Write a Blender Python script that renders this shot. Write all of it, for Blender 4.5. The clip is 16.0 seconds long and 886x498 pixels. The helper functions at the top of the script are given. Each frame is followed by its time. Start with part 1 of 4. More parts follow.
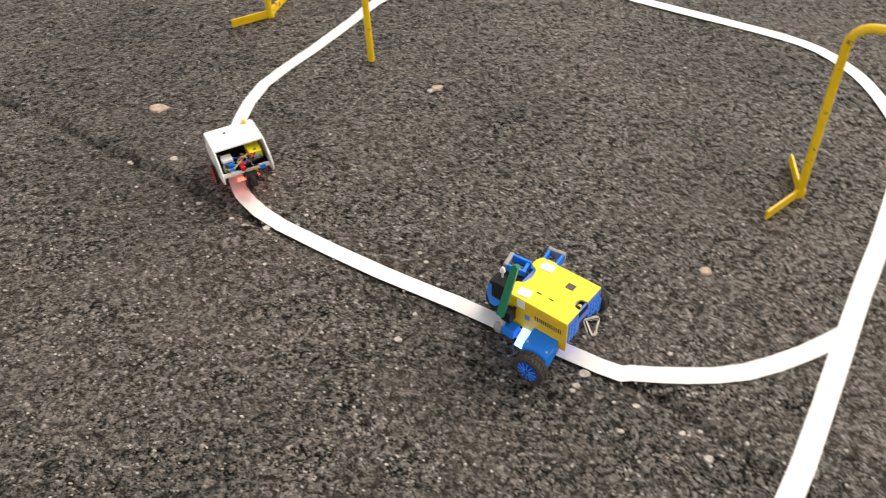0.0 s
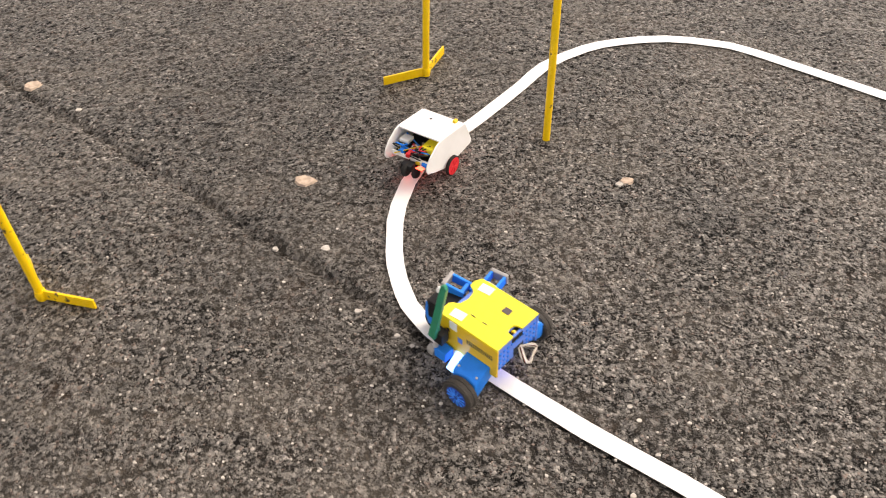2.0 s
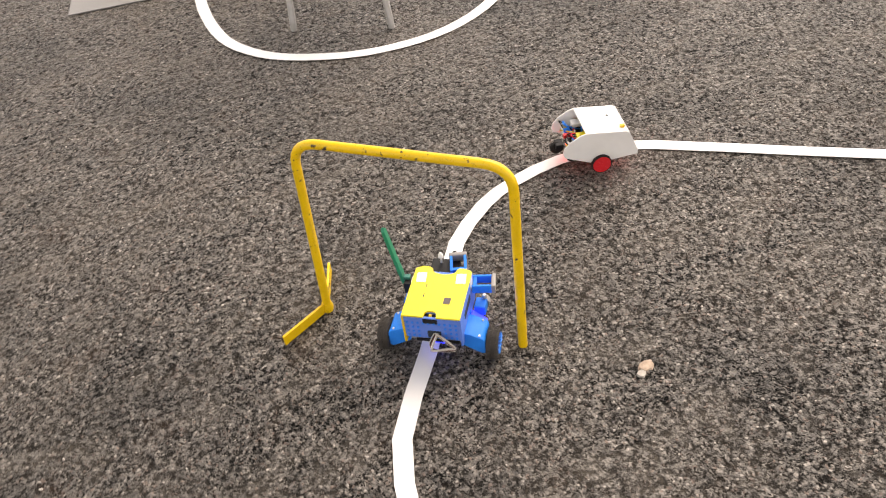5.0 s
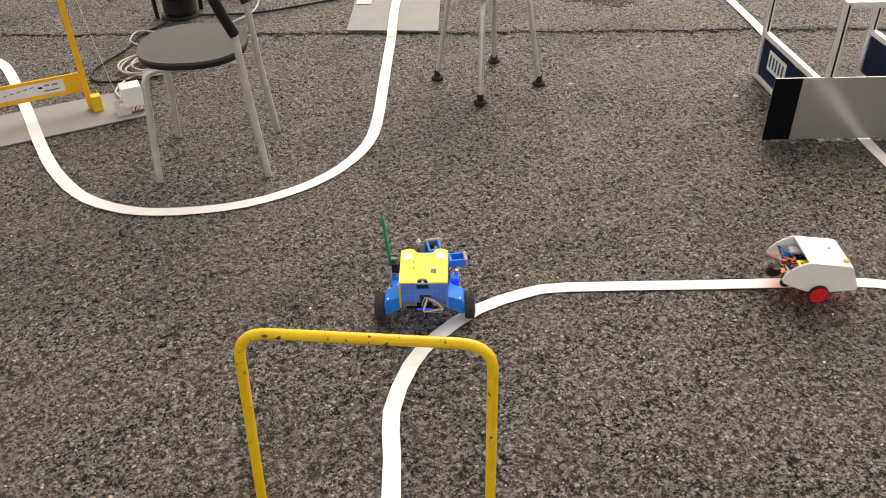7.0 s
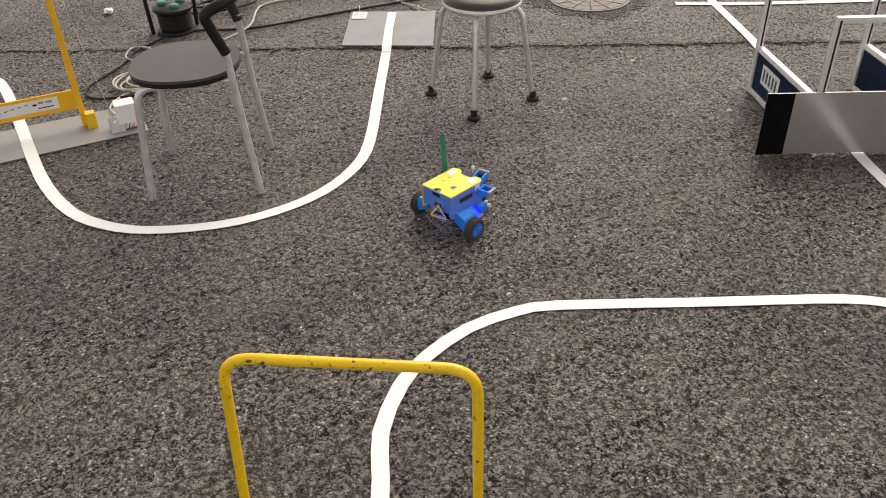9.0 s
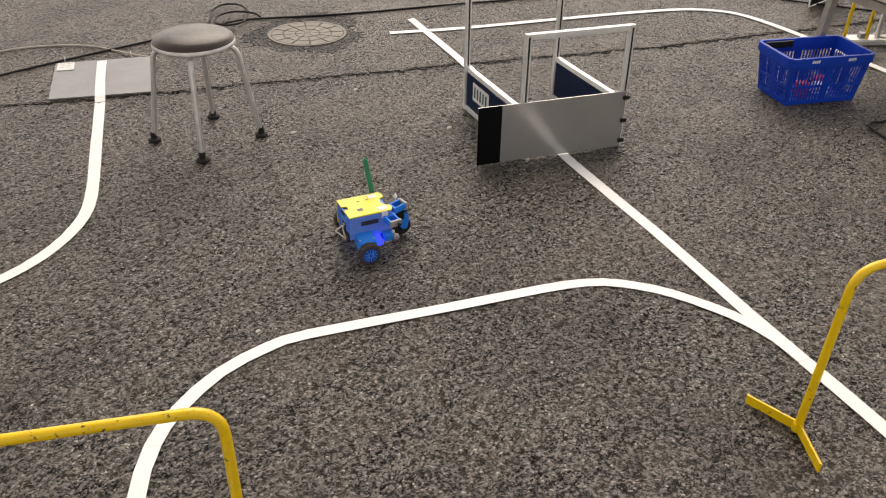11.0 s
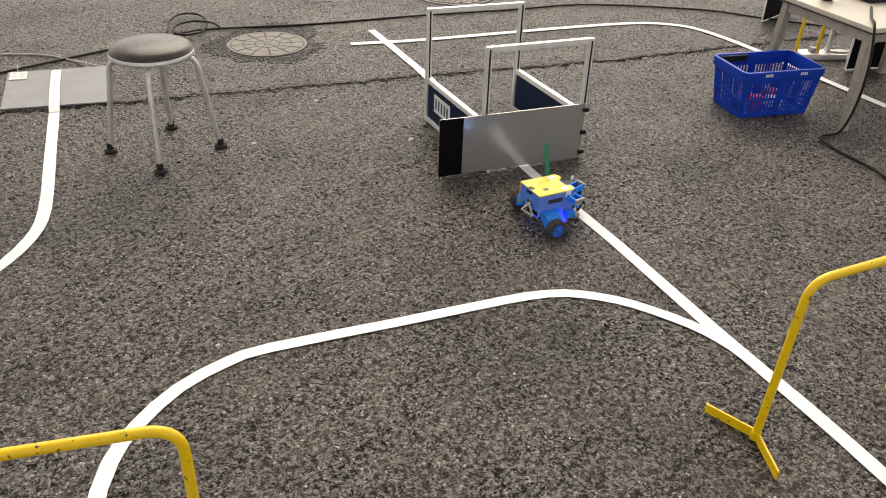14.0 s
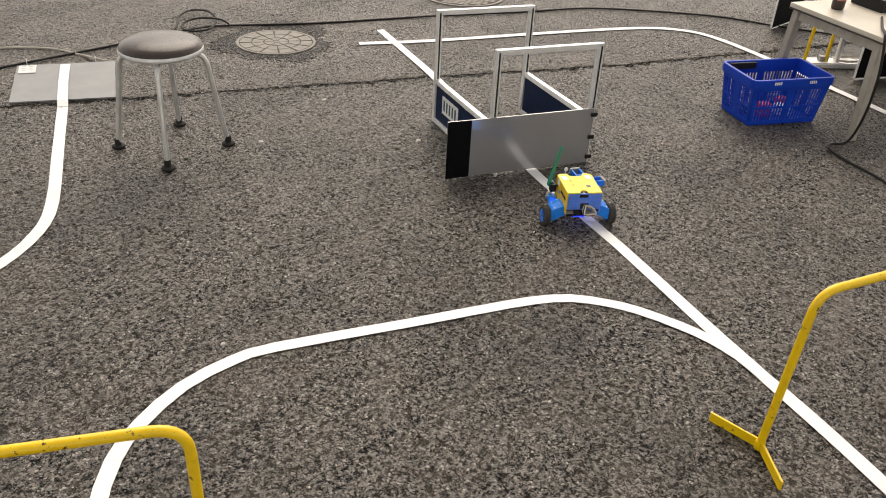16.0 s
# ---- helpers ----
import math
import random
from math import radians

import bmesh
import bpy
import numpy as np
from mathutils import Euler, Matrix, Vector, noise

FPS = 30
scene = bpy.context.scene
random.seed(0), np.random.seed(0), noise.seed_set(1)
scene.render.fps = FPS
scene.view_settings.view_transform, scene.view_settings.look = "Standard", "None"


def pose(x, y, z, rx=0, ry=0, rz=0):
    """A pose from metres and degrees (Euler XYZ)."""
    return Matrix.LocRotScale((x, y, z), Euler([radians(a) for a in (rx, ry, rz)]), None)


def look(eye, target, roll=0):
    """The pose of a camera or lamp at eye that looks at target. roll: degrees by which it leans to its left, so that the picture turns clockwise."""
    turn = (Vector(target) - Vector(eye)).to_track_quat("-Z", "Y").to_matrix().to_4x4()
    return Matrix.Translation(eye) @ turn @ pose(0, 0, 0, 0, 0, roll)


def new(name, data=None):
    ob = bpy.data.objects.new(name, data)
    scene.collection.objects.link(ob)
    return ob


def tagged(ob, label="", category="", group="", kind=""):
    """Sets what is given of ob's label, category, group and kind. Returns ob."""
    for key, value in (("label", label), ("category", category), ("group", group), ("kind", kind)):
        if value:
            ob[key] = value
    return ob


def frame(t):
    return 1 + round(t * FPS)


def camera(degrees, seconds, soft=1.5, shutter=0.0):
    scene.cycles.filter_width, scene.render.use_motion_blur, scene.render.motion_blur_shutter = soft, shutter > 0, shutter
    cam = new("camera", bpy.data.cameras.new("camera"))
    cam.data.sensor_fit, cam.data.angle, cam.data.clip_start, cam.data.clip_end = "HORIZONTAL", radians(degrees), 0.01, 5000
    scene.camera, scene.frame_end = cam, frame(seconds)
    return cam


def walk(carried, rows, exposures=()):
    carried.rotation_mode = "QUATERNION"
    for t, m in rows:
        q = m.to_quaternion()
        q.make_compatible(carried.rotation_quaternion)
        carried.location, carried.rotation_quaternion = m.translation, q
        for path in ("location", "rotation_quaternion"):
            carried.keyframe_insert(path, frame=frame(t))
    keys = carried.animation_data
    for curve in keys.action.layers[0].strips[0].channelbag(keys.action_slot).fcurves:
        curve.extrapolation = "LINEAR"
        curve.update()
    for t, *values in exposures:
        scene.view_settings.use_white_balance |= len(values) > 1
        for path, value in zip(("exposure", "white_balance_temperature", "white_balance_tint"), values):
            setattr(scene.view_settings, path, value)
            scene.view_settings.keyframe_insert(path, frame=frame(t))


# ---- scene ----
cam = camera(57.0, 16.0, 1.0, 0.35)
PATH = [
    (0, (0.0824, -0.1464, 1.4157), (0.0386, 1.2102, 0.0861), -2.97),
    (0.5, (-0.0336, -0.0596, 1.4072), (-0.1573, 1.3201, 0.1068), -0.47),
    (1, (-0.0875, 0.1059, 1.3677), (-0.3148, 1.4842, 0.0797), -0.29),
    (1.5, (-0.1417, 0.2343, 1.3666), (-0.3805, 1.5909, 0.0580), -1.05),
    (2, (-0.2804, 0.2858, 1.3768), (-0.4350, 1.6505, 0.0639), -1.49),
    (2.5, (-0.3862, 0.3062, 1.3842), (-0.4031, 1.6945, 0.0872), -0.29),
    (3, (-0.4275, 0.3817, 1.3823), (-0.4272, 1.8140, 0.1339), -2.04),
    (3.2, (-0.4421, 0.4655, 1.3928), (-0.4537, 1.9182, 0.1683), -2.79),
    (5.3, (-0.7199, 1.1252, 1.4271), (-0.2689, 2.4599, 0.1523), -7.56),
    (5.5, (-0.7600, 1.1685, 1.4349), (-0.2534, 2.4863, 0.1634), -6.38),
    (5.9, (-0.8468, 1.2740, 1.4416), (-0.1051, 2.5077, 0.2015), -1.71),
    (6, (-0.8253, 1.3088, 1.4252), (-0.0629, 2.5404, 0.1956), -1.65),
    (6.5, (-0.8760, 1.3467, 1.4495), (-0.0256, 2.5995, 0.3017), -0.59),
    (7, (-0.8530, 1.3387, 1.4719), (-0.0007, 2.6331, 0.3728), -1.45),
    (7.5, (-0.8333, 1.3356, 1.4643), (0.0146, 2.6410, 0.3748), -1.89),
    (8, (-0.8233, 1.3365, 1.4656), (0.0249, 2.6482, 0.3841), -1.67),
    (8.2, (-0.8181, 1.3382, 1.4731), (0.0267, 2.6511, 0.3902), -1.80),
    (10.3, (-0.8142, 1.3048, 1.4970), (0.2210, 2.4969, 0.4399), -0.81),
    (10.5, (-0.8066, 1.2906, 1.4907), (0.3172, 2.4121, 0.4470), -0.30),
    (11, (-0.7868, 1.2661, 1.4848), (0.4928, 2.2340, 0.4670), 0.73),
    (11.5, (-0.7995, 1.2754, 1.4863), (0.5103, 2.2228, 0.4880), 1.62),
    (12, (-0.7943, 1.2746, 1.4908), (0.5245, 2.2261, 0.5082), 1.60),
    (12.5, (-0.7801, 1.2699, 1.4909), (0.5616, 2.1968, 0.5157), 1.38),
    (13, (-0.7765, 1.2716, 1.4885), (0.5680, 2.1866, 0.5063), 1.59),
    (13.5, (-0.7825, 1.2740, 1.4875), (0.5602, 2.1826, 0.4967), 1.90),
    (14, (-0.7848, 1.2711, 1.4891), (0.5577, 2.1741, 0.4930), 2.16),
    (14.5, (-0.7858, 1.2761, 1.4882), (0.5603, 2.1772, 0.4952), 2.63),
    (15, (-0.7847, 1.2758, 1.4870), (0.5601, 2.1804, 0.4955), 2.56),
    (15.5, (-0.7823, 1.2783, 1.4855), (0.5598, 2.1846, 0.4919), 2.62),
    (16, (-0.7879, 1.2850, 1.4955), (0.5512, 2.1924, 0.4988), 3.19),
]
walk(cam, [(t, look(eye, target, roll)) for t, eye, target, roll in PATH], [(t, stops + 0.35, kelvin + 250, tint) for t, stops, kelvin, tint in ((0, 0.38, 7200, 12), (1.5, 0.61, 7300, 14), (2.5, 0.75, 7500, 17), (5.5, 0.7, 7500, 16), (7, 0.34, 7600, 14), (8, 0.2, 7500, 14), (10.4, 0.27, 7300, 14), (11, 0.16, 7400, 14), (12.5, 0.27, 7300, 12), (16, 0.27, 7300, 12))])

# ---- light ----
world = bpy.data.worlds.new("world")
scene.world = world
world.use_nodes = True
wn, wl = world.node_tree.nodes, world.node_tree.links
sky = wn.new("ShaderNodeTexSky")
sky.sky_type, sky.sun_disc = "NISHITA", False
sky.sun_elevation, sky.sun_rotation = radians(46), radians(55)
soft_sky = wn.new("ShaderNodeHueSaturation")
soft_sky.inputs["Saturation"].default_value = 0.25
wl.new(sky.outputs[0], soft_sky.inputs["Color"])
wl.new(soft_sky.outputs[0], wn["Background"].inputs["Color"])
wn["Background"].inputs["Strength"].default_value = 0.15
sun = new("sun", bpy.data.lights.new("sun", "SUN"))
sun.data.energy, sun.data.angle, sun.data.color = 1.5, radians(50), (1.0, 0.96, 0.9)
sun.matrix_basis = look((8, 5.5, 10), (0, 0, 0))


# ---- materials ----
def nodes(name):
    m = bpy.data.materials.new(name)
    m.use_nodes = True
    return m, m.node_tree.nodes, m.node_tree.links, m.node_tree.nodes["Principled BSDF"]


def noise_tex(n, l, scale, detail=4.0, rough=0.6, coord=None):
    t = n.new("ShaderNodeTexNoise")
    t.inputs["Scale"].default_value, t.inputs["Detail"].default_value = scale, detail
    t.inputs["Roughness"].default_value = rough
    if coord is not None:
        l.new(coord, t.inputs["Vector"])
    return t.outputs["Fac"]


def mix(n, l, fac, a, b):
    x = n.new("ShaderNodeMix")
    x.data_type = "RGBA"
    for value, socket in ((fac, x.inputs["Factor"]), (a, x.inputs["A"]), (b, x.inputs["B"])):
        if isinstance(value, bpy.types.NodeSocket):
            l.new(value, socket)
        elif isinstance(value, tuple):
            socket.default_value = (*value, 1)
        else:
            socket.default_value = value
    return x.outputs["Result"]


def step(n, l, value, low, high):
    r = n.new("ShaderNodeMapRange")
    l.new(value, r.inputs["Value"])
    r.inputs["From Min"].default_value, r.inputs["From Max"].default_value = low, high
    return r.outputs["Result"]


def paint(name, colour, rough=0.5, metal=0.0, dark=0.75, scale=25.0, grain=400.0, bump=0.15, chips=None, chip_at=0.68, coat=0.0, spec=0.5):
    """A surface with soft stains, fine grain and, where given, chips of another colour."""
    m, n, l, b = nodes(name)
    co = n.new("ShaderNodeTexCoord").outputs["Object"]
    stain = step(n, l, noise_tex(n, l, scale, coord=co), 0.35, 0.7)
    col = mix(n, l, stain, tuple(c * dark for c in colour), colour)
    if chips:
        col = mix(n, l, step(n, l, noise_tex(n, l, scale * 2.2, 6, 0.7, co), chip_at, chip_at + 0.03), col, chips)
    l.new(col, b.inputs["Base Color"])
    fine = noise_tex(n, l, grain, 2, 0.5, co)
    r = n.new("ShaderNodeMapRange")
    l.new(fine, r.inputs["Value"])
    r.inputs["To Min"].default_value, r.inputs["To Max"].default_value = max(0.02, rough - 0.1), min(1, rough + 0.1)
    l.new(r.outputs["Result"], b.inputs["Roughness"])
    b.inputs["Metallic"].default_value = metal
    b.inputs["Coat Weight"].default_value = coat
    b.inputs["Specular IOR Level"].default_value = spec
    if bump:
        bp = n.new("ShaderNodeBump")
        bp.inputs["Strength"].default_value, bp.inputs["Distance"].default_value = bump, 0.001
        l.new(fine, bp.inputs["Height"])
        l.new(bp.outputs[0], b.inputs["Normal"])
    return m


def glow(name, colour, strength):
    m, n, l, b = nodes(name)
    b.inputs["Base Color"].default_value = (*colour, 1)
    b.inputs["Emission Color"].default_value = (*colour, 1)
    b.inputs["Emission Strength"].default_value = strength
    return m


def asphalt(name, wear=0.5, pale=1.0, gloss=0.5):
    """Crushed stones of mixed tone in dark binder, with open pits, sandy fields and damp fields."""
    m, n, l, b = nodes(name)
    co = n.new("ShaderNodeTexCoord").outputs["Object"]

    def math_node(kind, a, c):
        x = n.new("ShaderNodeMath")
        x.operation = kind
        for value, socket in ((a, x.inputs[0]), (c, x.inputs[1])):
            if isinstance(value, bpy.types.NodeSocket):
                l.new(value, socket)
            else:
                socket.default_value = value
        return x.outputs[0]

    # a ragged coordinate, so that no stone is a clean cell
    shake = n.new("ShaderNodeTexNoise")
    shake.inputs["Scale"].default_value, shake.inputs["Detail"].default_value = 130, 3
    l.new(co, shake.inputs["Vector"])
    ragged = n.new("ShaderNodeVectorMath")
    ragged.operation = "MULTIPLY_ADD"
    l.new(shake.outputs["Color"], ragged.inputs[0])
    ragged.inputs[1].default_value = (0.007, 0.007, 0.0)
    l.new(co, ragged.inputs[2])
    flat = n.new("ShaderNodeVectorMath")
    flat.operation = "MULTIPLY"
    l.new(ragged.outputs[0], flat.inputs[0])
    flat.inputs[1].default_value = (1, 1, 0)

    def cells(scale):
        v = n.new("ShaderNodeTexVoronoi")
        v.inputs["Scale"].default_value = scale
        l.new(flat.outputs[0], v.inputs["Vector"])
        c = n.new("ShaderNodeSeparateColor")
        l.new(v.outputs["Color"], c.inputs[0])
        return v.outputs["Distance"], c.outputs

    big, big_tone = cells(72)
    small, small_tone = cells(165)
    grit, grit_tone = cells(330)

    def tone(value, low, high):
        return mix(n, l, value, tuple(c * pale for c in low), tuple(c * pale for c in high))

    stone = tone(big_tone[0], (0.0216, 0.02, 0.0185), (0.208, 0.187, 0.165))
    chip = tone(small_tone[0], (0.0123, 0.0116, 0.0108), (0.254, 0.229, 0.201))
    base = mix(n, l, step(n, l, noise_tex(n, l, 55, 5, 0.7, co), 0.43, 0.57), stone, chip)
    base = mix(n, l, 0.25, base, tone(grit_tone[0], (0.00616, 0.00616, 0.00616), (0.293, 0.265, 0.234)))
    # single reddish and single pale stones
    base = mix(n, l, step(n, l, small_tone[1], 0.9, 0.94), base, tone(small_tone[2], (0.077, 0.0508, 0.0416), (0.231, 0.174, 0.143)))
    base = mix(n, l, step(n, l, small_tone[2], 0.952, 0.965), base, (0.354, 0.323, 0.285))
    # dark binder between the stones, and open pits in clusters, their shade painted near-black
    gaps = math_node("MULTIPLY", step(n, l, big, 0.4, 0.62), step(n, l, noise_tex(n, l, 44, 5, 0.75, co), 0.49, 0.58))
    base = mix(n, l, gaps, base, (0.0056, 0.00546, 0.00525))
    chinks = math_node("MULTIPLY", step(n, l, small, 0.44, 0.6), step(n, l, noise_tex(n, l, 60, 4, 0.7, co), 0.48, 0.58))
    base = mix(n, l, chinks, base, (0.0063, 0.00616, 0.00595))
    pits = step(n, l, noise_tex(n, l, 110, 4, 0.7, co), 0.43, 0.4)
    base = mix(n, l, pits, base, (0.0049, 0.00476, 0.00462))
    # sandy and worn fields, damp fields, rusty tints
    sand = step(n, l, noise_tex(n, l, 7.5, 9, 0.74, co), 0.5, 0.66)
    base = mix(n, l, math_node("MULTIPLY", sand, 0.75 * wear), base, (0.21, 0.183, 0.154))
    worn = step(n, l, noise_tex(n, l, 2.1, 8, 0.68, co), 0.45, 0.64)
    base = mix(n, l, math_node("MULTIPLY", worn, 0.7 * wear), base, (0.14, 0.119, 0.0987))
    # pale bands rolled in along the joint
    along = n.new("ShaderNodeMapping")
    along.inputs["Rotation"].default_value, along.inputs["Scale"].default_value = (0, 0, radians(36)), (0.7, 5.0, 1.0)
    l.new(co, along.inputs["Vector"])
    bands = step(n, l, noise_tex(n, l, 1.6, 8, 0.7, along.outputs[0]), 0.5, 0.66)
    base = mix(n, l, math_node("MULTIPLY", bands, 0.6 * wear), base, (0.2, 0.172, 0.14))
    damp = step(n, l, noise_tex(n, l, 1.5, 7, 0.66, co), 0.46, 0.66)
    base = mix(n, l, math_node("MULTIPLY", damp, 0.5), base, (0.014, 0.0136, 0.0132))
    rust = step(n, l, noise_tex(n, l, 5.5, 5, 0.6, co), 0.58, 0.72)
    base = mix(n, l, math_node("MULTIPLY", rust, 0.3), base, (0.105, 0.07, 0.049))
    l.new(base, b.inputs["Base Color"])
    r = n.new("ShaderNodeMapRange")
    l.new(small_tone[1], r.inputs["Value"])
    r.inputs["To Min"].default_value, r.inputs["To Max"].default_value = 0.36, 0.62
    l.new(r.outputs["Result"], b.inputs["Roughness"])
    low = math_node("MAXIMUM", gaps, math_node("MAXIMUM", chinks, pits))
    shine = n.new("ShaderNodeMapRange")
    l.new(low, shine.inputs["Value"])
    shine.inputs["To Min"].default_value, shine.inputs["To Max"].default_value = gloss, 0.03
    l.new(shine.outputs["Result"], b.inputs["Specular IOR Level"])
    h = math_node("ADD", math_node("MULTIPLY", big, -0.5), math_node("MULTIPLY", small, -0.35))
    h = math_node("SUBTRACT", math_node("ADD", h, math_node("MULTIPLY", big_tone[1], 0.5)), math_node("MULTIPLY", low, 0.8))
    bp = n.new("ShaderNodeBump")
    bp.inputs["Strength"].default_value, bp.inputs["Distance"].default_value = 1.0, 0.006
    l.new(h, bp.inputs["Height"])
    l.new(bp.outputs[0], b.inputs["Normal"])
    return m


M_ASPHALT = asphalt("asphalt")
M_PATCH = asphalt("dark_asphalt", 0.0, 0.4, 0.2)
M_PALE = asphalt("sandy_asphalt", 0.95, 1.2)
M_OLD = asphalt("old_worn_asphalt", 0.75, 1.2)
M_TAPE = paint("white_tape", (0.82, 0.81, 0.79), 0.55, dark=0.93, scale=9)
M_YELLOW_PAINT = paint("yellow_paint", (0.9, 0.575, 0.012), 0.3, dark=0.86, scale=18, chips=(0.07, 0.05, 0.03), chip_at=0.61)
M_STONE = paint("pale_stone", (0.58, 0.53, 0.47), 0.8, dark=0.6, scale=60, bump=0.5)
M_STONE_DULL = paint("dull_grit", (0.3, 0.265, 0.225), 0.9, dark=0.45, scale=70, bump=0.7)
M_BEIGE = paint("beige_stain", (0.6, 0.46, 0.35), 0.9, dark=0.55, scale=60, bump=0.6)
M_CRUST = paint("crumbled_asphalt", (0.16, 0.145, 0.125), 0.9, dark=0.3, scale=70, bump=0.8)
M_TAR = paint("tar", (0.01, 0.0095, 0.009), 0.9, bump=0.6, spec=0.05)
M_STEEL = paint("grey_steel", (0.68, 0.67, 0.65), 0.34, metal=0.55, dark=0.8, scale=20)
M_ALU = paint("aluminium_profile", (0.86, 0.85, 0.83), 0.3, metal=0.4, dark=0.9, scale=30)
M_ALU_DARK = paint("dark_slot", (0.02, 0.02, 0.02), 0.6, spec=0.2)
M_SEAT = paint("grey_laminate", (0.07, 0.066, 0.062), 0.5, dark=0.9, scale=12, spec=0.25)
M_LEATHER = paint("brown_vinyl", (0.06, 0.044, 0.037), 0.3, dark=0.75, scale=14, bump=0.3, spec=0.3)
M_BLACK = paint("black_plastic", (0.013, 0.013, 0.014), 0.48, dark=0.7, spec=0.22)
M_BLACK_BOARD = paint("matt_black_board", (0.005, 0.005, 0.006), 0.6, spec=0.06)
M_RUBBER = paint("black_rubber", (0.026, 0.024, 0.022), 0.75, dark=0.7, bump=0.4, spec=0.2)
M_TYRE = paint("brown_black_tyre", (0.055, 0.047, 0.04), 0.75, dark=0.6, scale=60, bump=0.5)
M_NAVY = paint("navy_panel", (0.003, 0.014, 0.05), 0.45, dark=0.8, spec=0.12)
M_GREY_PANEL = paint("satin_grey_panel", (0.46, 0.452, 0.443), 0.2, metal=0.6, dark=0.92, scale=6, bump=0.01)
M_PLATE = paint("grey_plate", (0.26, 0.265, 0.268), 0.58, metal=0.0, dark=0.85, scale=9)
M_PLATE_LIGHT = paint("pale_grey_plate", (0.25, 0.243, 0.232), 0.5, dark=0.85, scale=7)
M_WHITE = paint("white_plastic", (0.86, 0.845, 0.82), 0.45, dark=0.93, scale=14)
M_PAPER = paint("white_paper", (0.75, 0.74, 0.72), 0.8, dark=0.92)
M_INK = paint("dark_ink", (0.02, 0.03, 0.04), 0.7)
M_PINK = paint("pink_print", (0.55, 0.2, 0.2), 0.7)
M_TEAL = paint("dark_teal_print", (0.008, 0.075, 0.085), 0.5)
M_ORANGE = paint("orange_yellow_board", (0.88, 0.46, 0.016), 0.45, dark=0.9)
M_YELLOW = paint("bright_yellow_plastic", (0.82, 0.7, 0.03), 0.42, dark=0.95, scale=18)
M_AMBER = paint("amber_yellow_plastic", (0.78, 0.5, 0.015), 0.42, dark=0.92, scale=18)
M_BLUE = paint("blue_plastic", (0.005, 0.23, 0.85), 0.45, dark=0.85, scale=30, spec=0.2)
M_LILAC = paint("violet_blue_plastic", (0.115, 0.24, 0.74), 0.45, dark=0.85, scale=30, spec=0.25)
M_BASKET = paint("deep_blue_plastic", (0.003, 0.05, 0.45), 0.34, dark=0.85, scale=12, spec=0.22)
M_GREEN = paint("green_plastic", (0.01, 0.24, 0.13), 0.4, dark=0.85)
M_MINT = paint("mint_plastic", (0.03, 0.2, 0.16), 0.4)
M_RED = paint("red_plastic", (0.72, 0.02, 0.03), 0.4, dark=0.85)
M_GREY_CAP = paint("grey_plastic_cap", (0.3, 0.29, 0.28), 0.45)
M_WIRE_BLACK = paint("black_cable", (0.015, 0.014, 0.013), 0.55, spec=0.22)
M_WIRE_WHITE = paint("cream_cable", (0.55, 0.5, 0.42), 0.5)
M_WIRE_BROWN = paint("brown_wire", (0.2, 0.06, 0.03), 0.5)
M_IRON = paint("worn_iron", (0.19, 0.174, 0.15), 0.6, metal=0.25, dark=0.65, scale=16, bump=0.4)
M_IRON_DARK = paint("dirty_groove", (0.085, 0.075, 0.063), 0.9, bump=0.4)
M_TABLE = paint("cream_table_laminate", (0.62, 0.56, 0.46), 0.4, dark=0.88, scale=5)
M_TABLE_LEG = paint("cream_table_leg", (0.4, 0.36, 0.3), 0.5, dark=0.75, scale=18, chips=(0.16, 0.13, 0.1), chip_at=0.7)
M_GLOW_BLUE = glow("blue_led", (0.004, 0.02, 1.0), 2.6)
M_GLOW_WHITE = glow("blue_white_led", (0.16, 0.4, 1.0), 2.4)
M_GLOW_RED = glow("red_led", (1.0, 0.05, 0.03), 6)


# ---- mesh helpers ----
def part(name, bm, material, parent=None, label="", smooth=False):
    me = bpy.data.meshes.new(name)
    bmesh.ops.recalc_face_normals(bm, faces=bm.faces)
    for f in bm.faces:
        f.smooth = smooth
    bm.to_mesh(me)
    bm.free()
    me.materials.append(material)
    if smooth:
        me.set_sharp_from_angle(angle=radians(40))
    ob = new(name, me)
    if parent is not None:
        ob.parent = parent
    if label:
        tagged(ob, label)
    return ob


def thing(name, m, label, category, group="", kind=""):
    ob = new(name)
    ob.matrix_basis = m
    return tagged(ob, label, category, group, kind)


def block(size, at=(0, 0, 0), turn=None, bevel=0.0, bm=None, taper=1.0):
    """A box by its size and centre, with rounded edges; taper narrows its top."""
    own = bmesh.new()
    bmesh.ops.create_cube(own, size=1)
    for v in own.verts:
        k = taper if v.co.z > 0 else 1
        v.co = Vector((v.co.x * size[0] * k, v.co.y * size[1] * k, v.co.z * size[2]))
    if bevel:
        bmesh.ops.bevel(own, geom=own.edges[:], offset=bevel, segments=2, affect="EDGES", profile=0.6)
    mat = Matrix.Translation(at) @ (turn or Matrix())
    own.transform(mat)
    if bm is None:
        return own
    return absorb(bm, own)


def absorb(bm, other):
    me = bpy.data.meshes.new("t")
    other.to_mesh(me)
    other.free()
    bm.from_mesh(me)
    bpy.data.meshes.remove(me)
    return bm


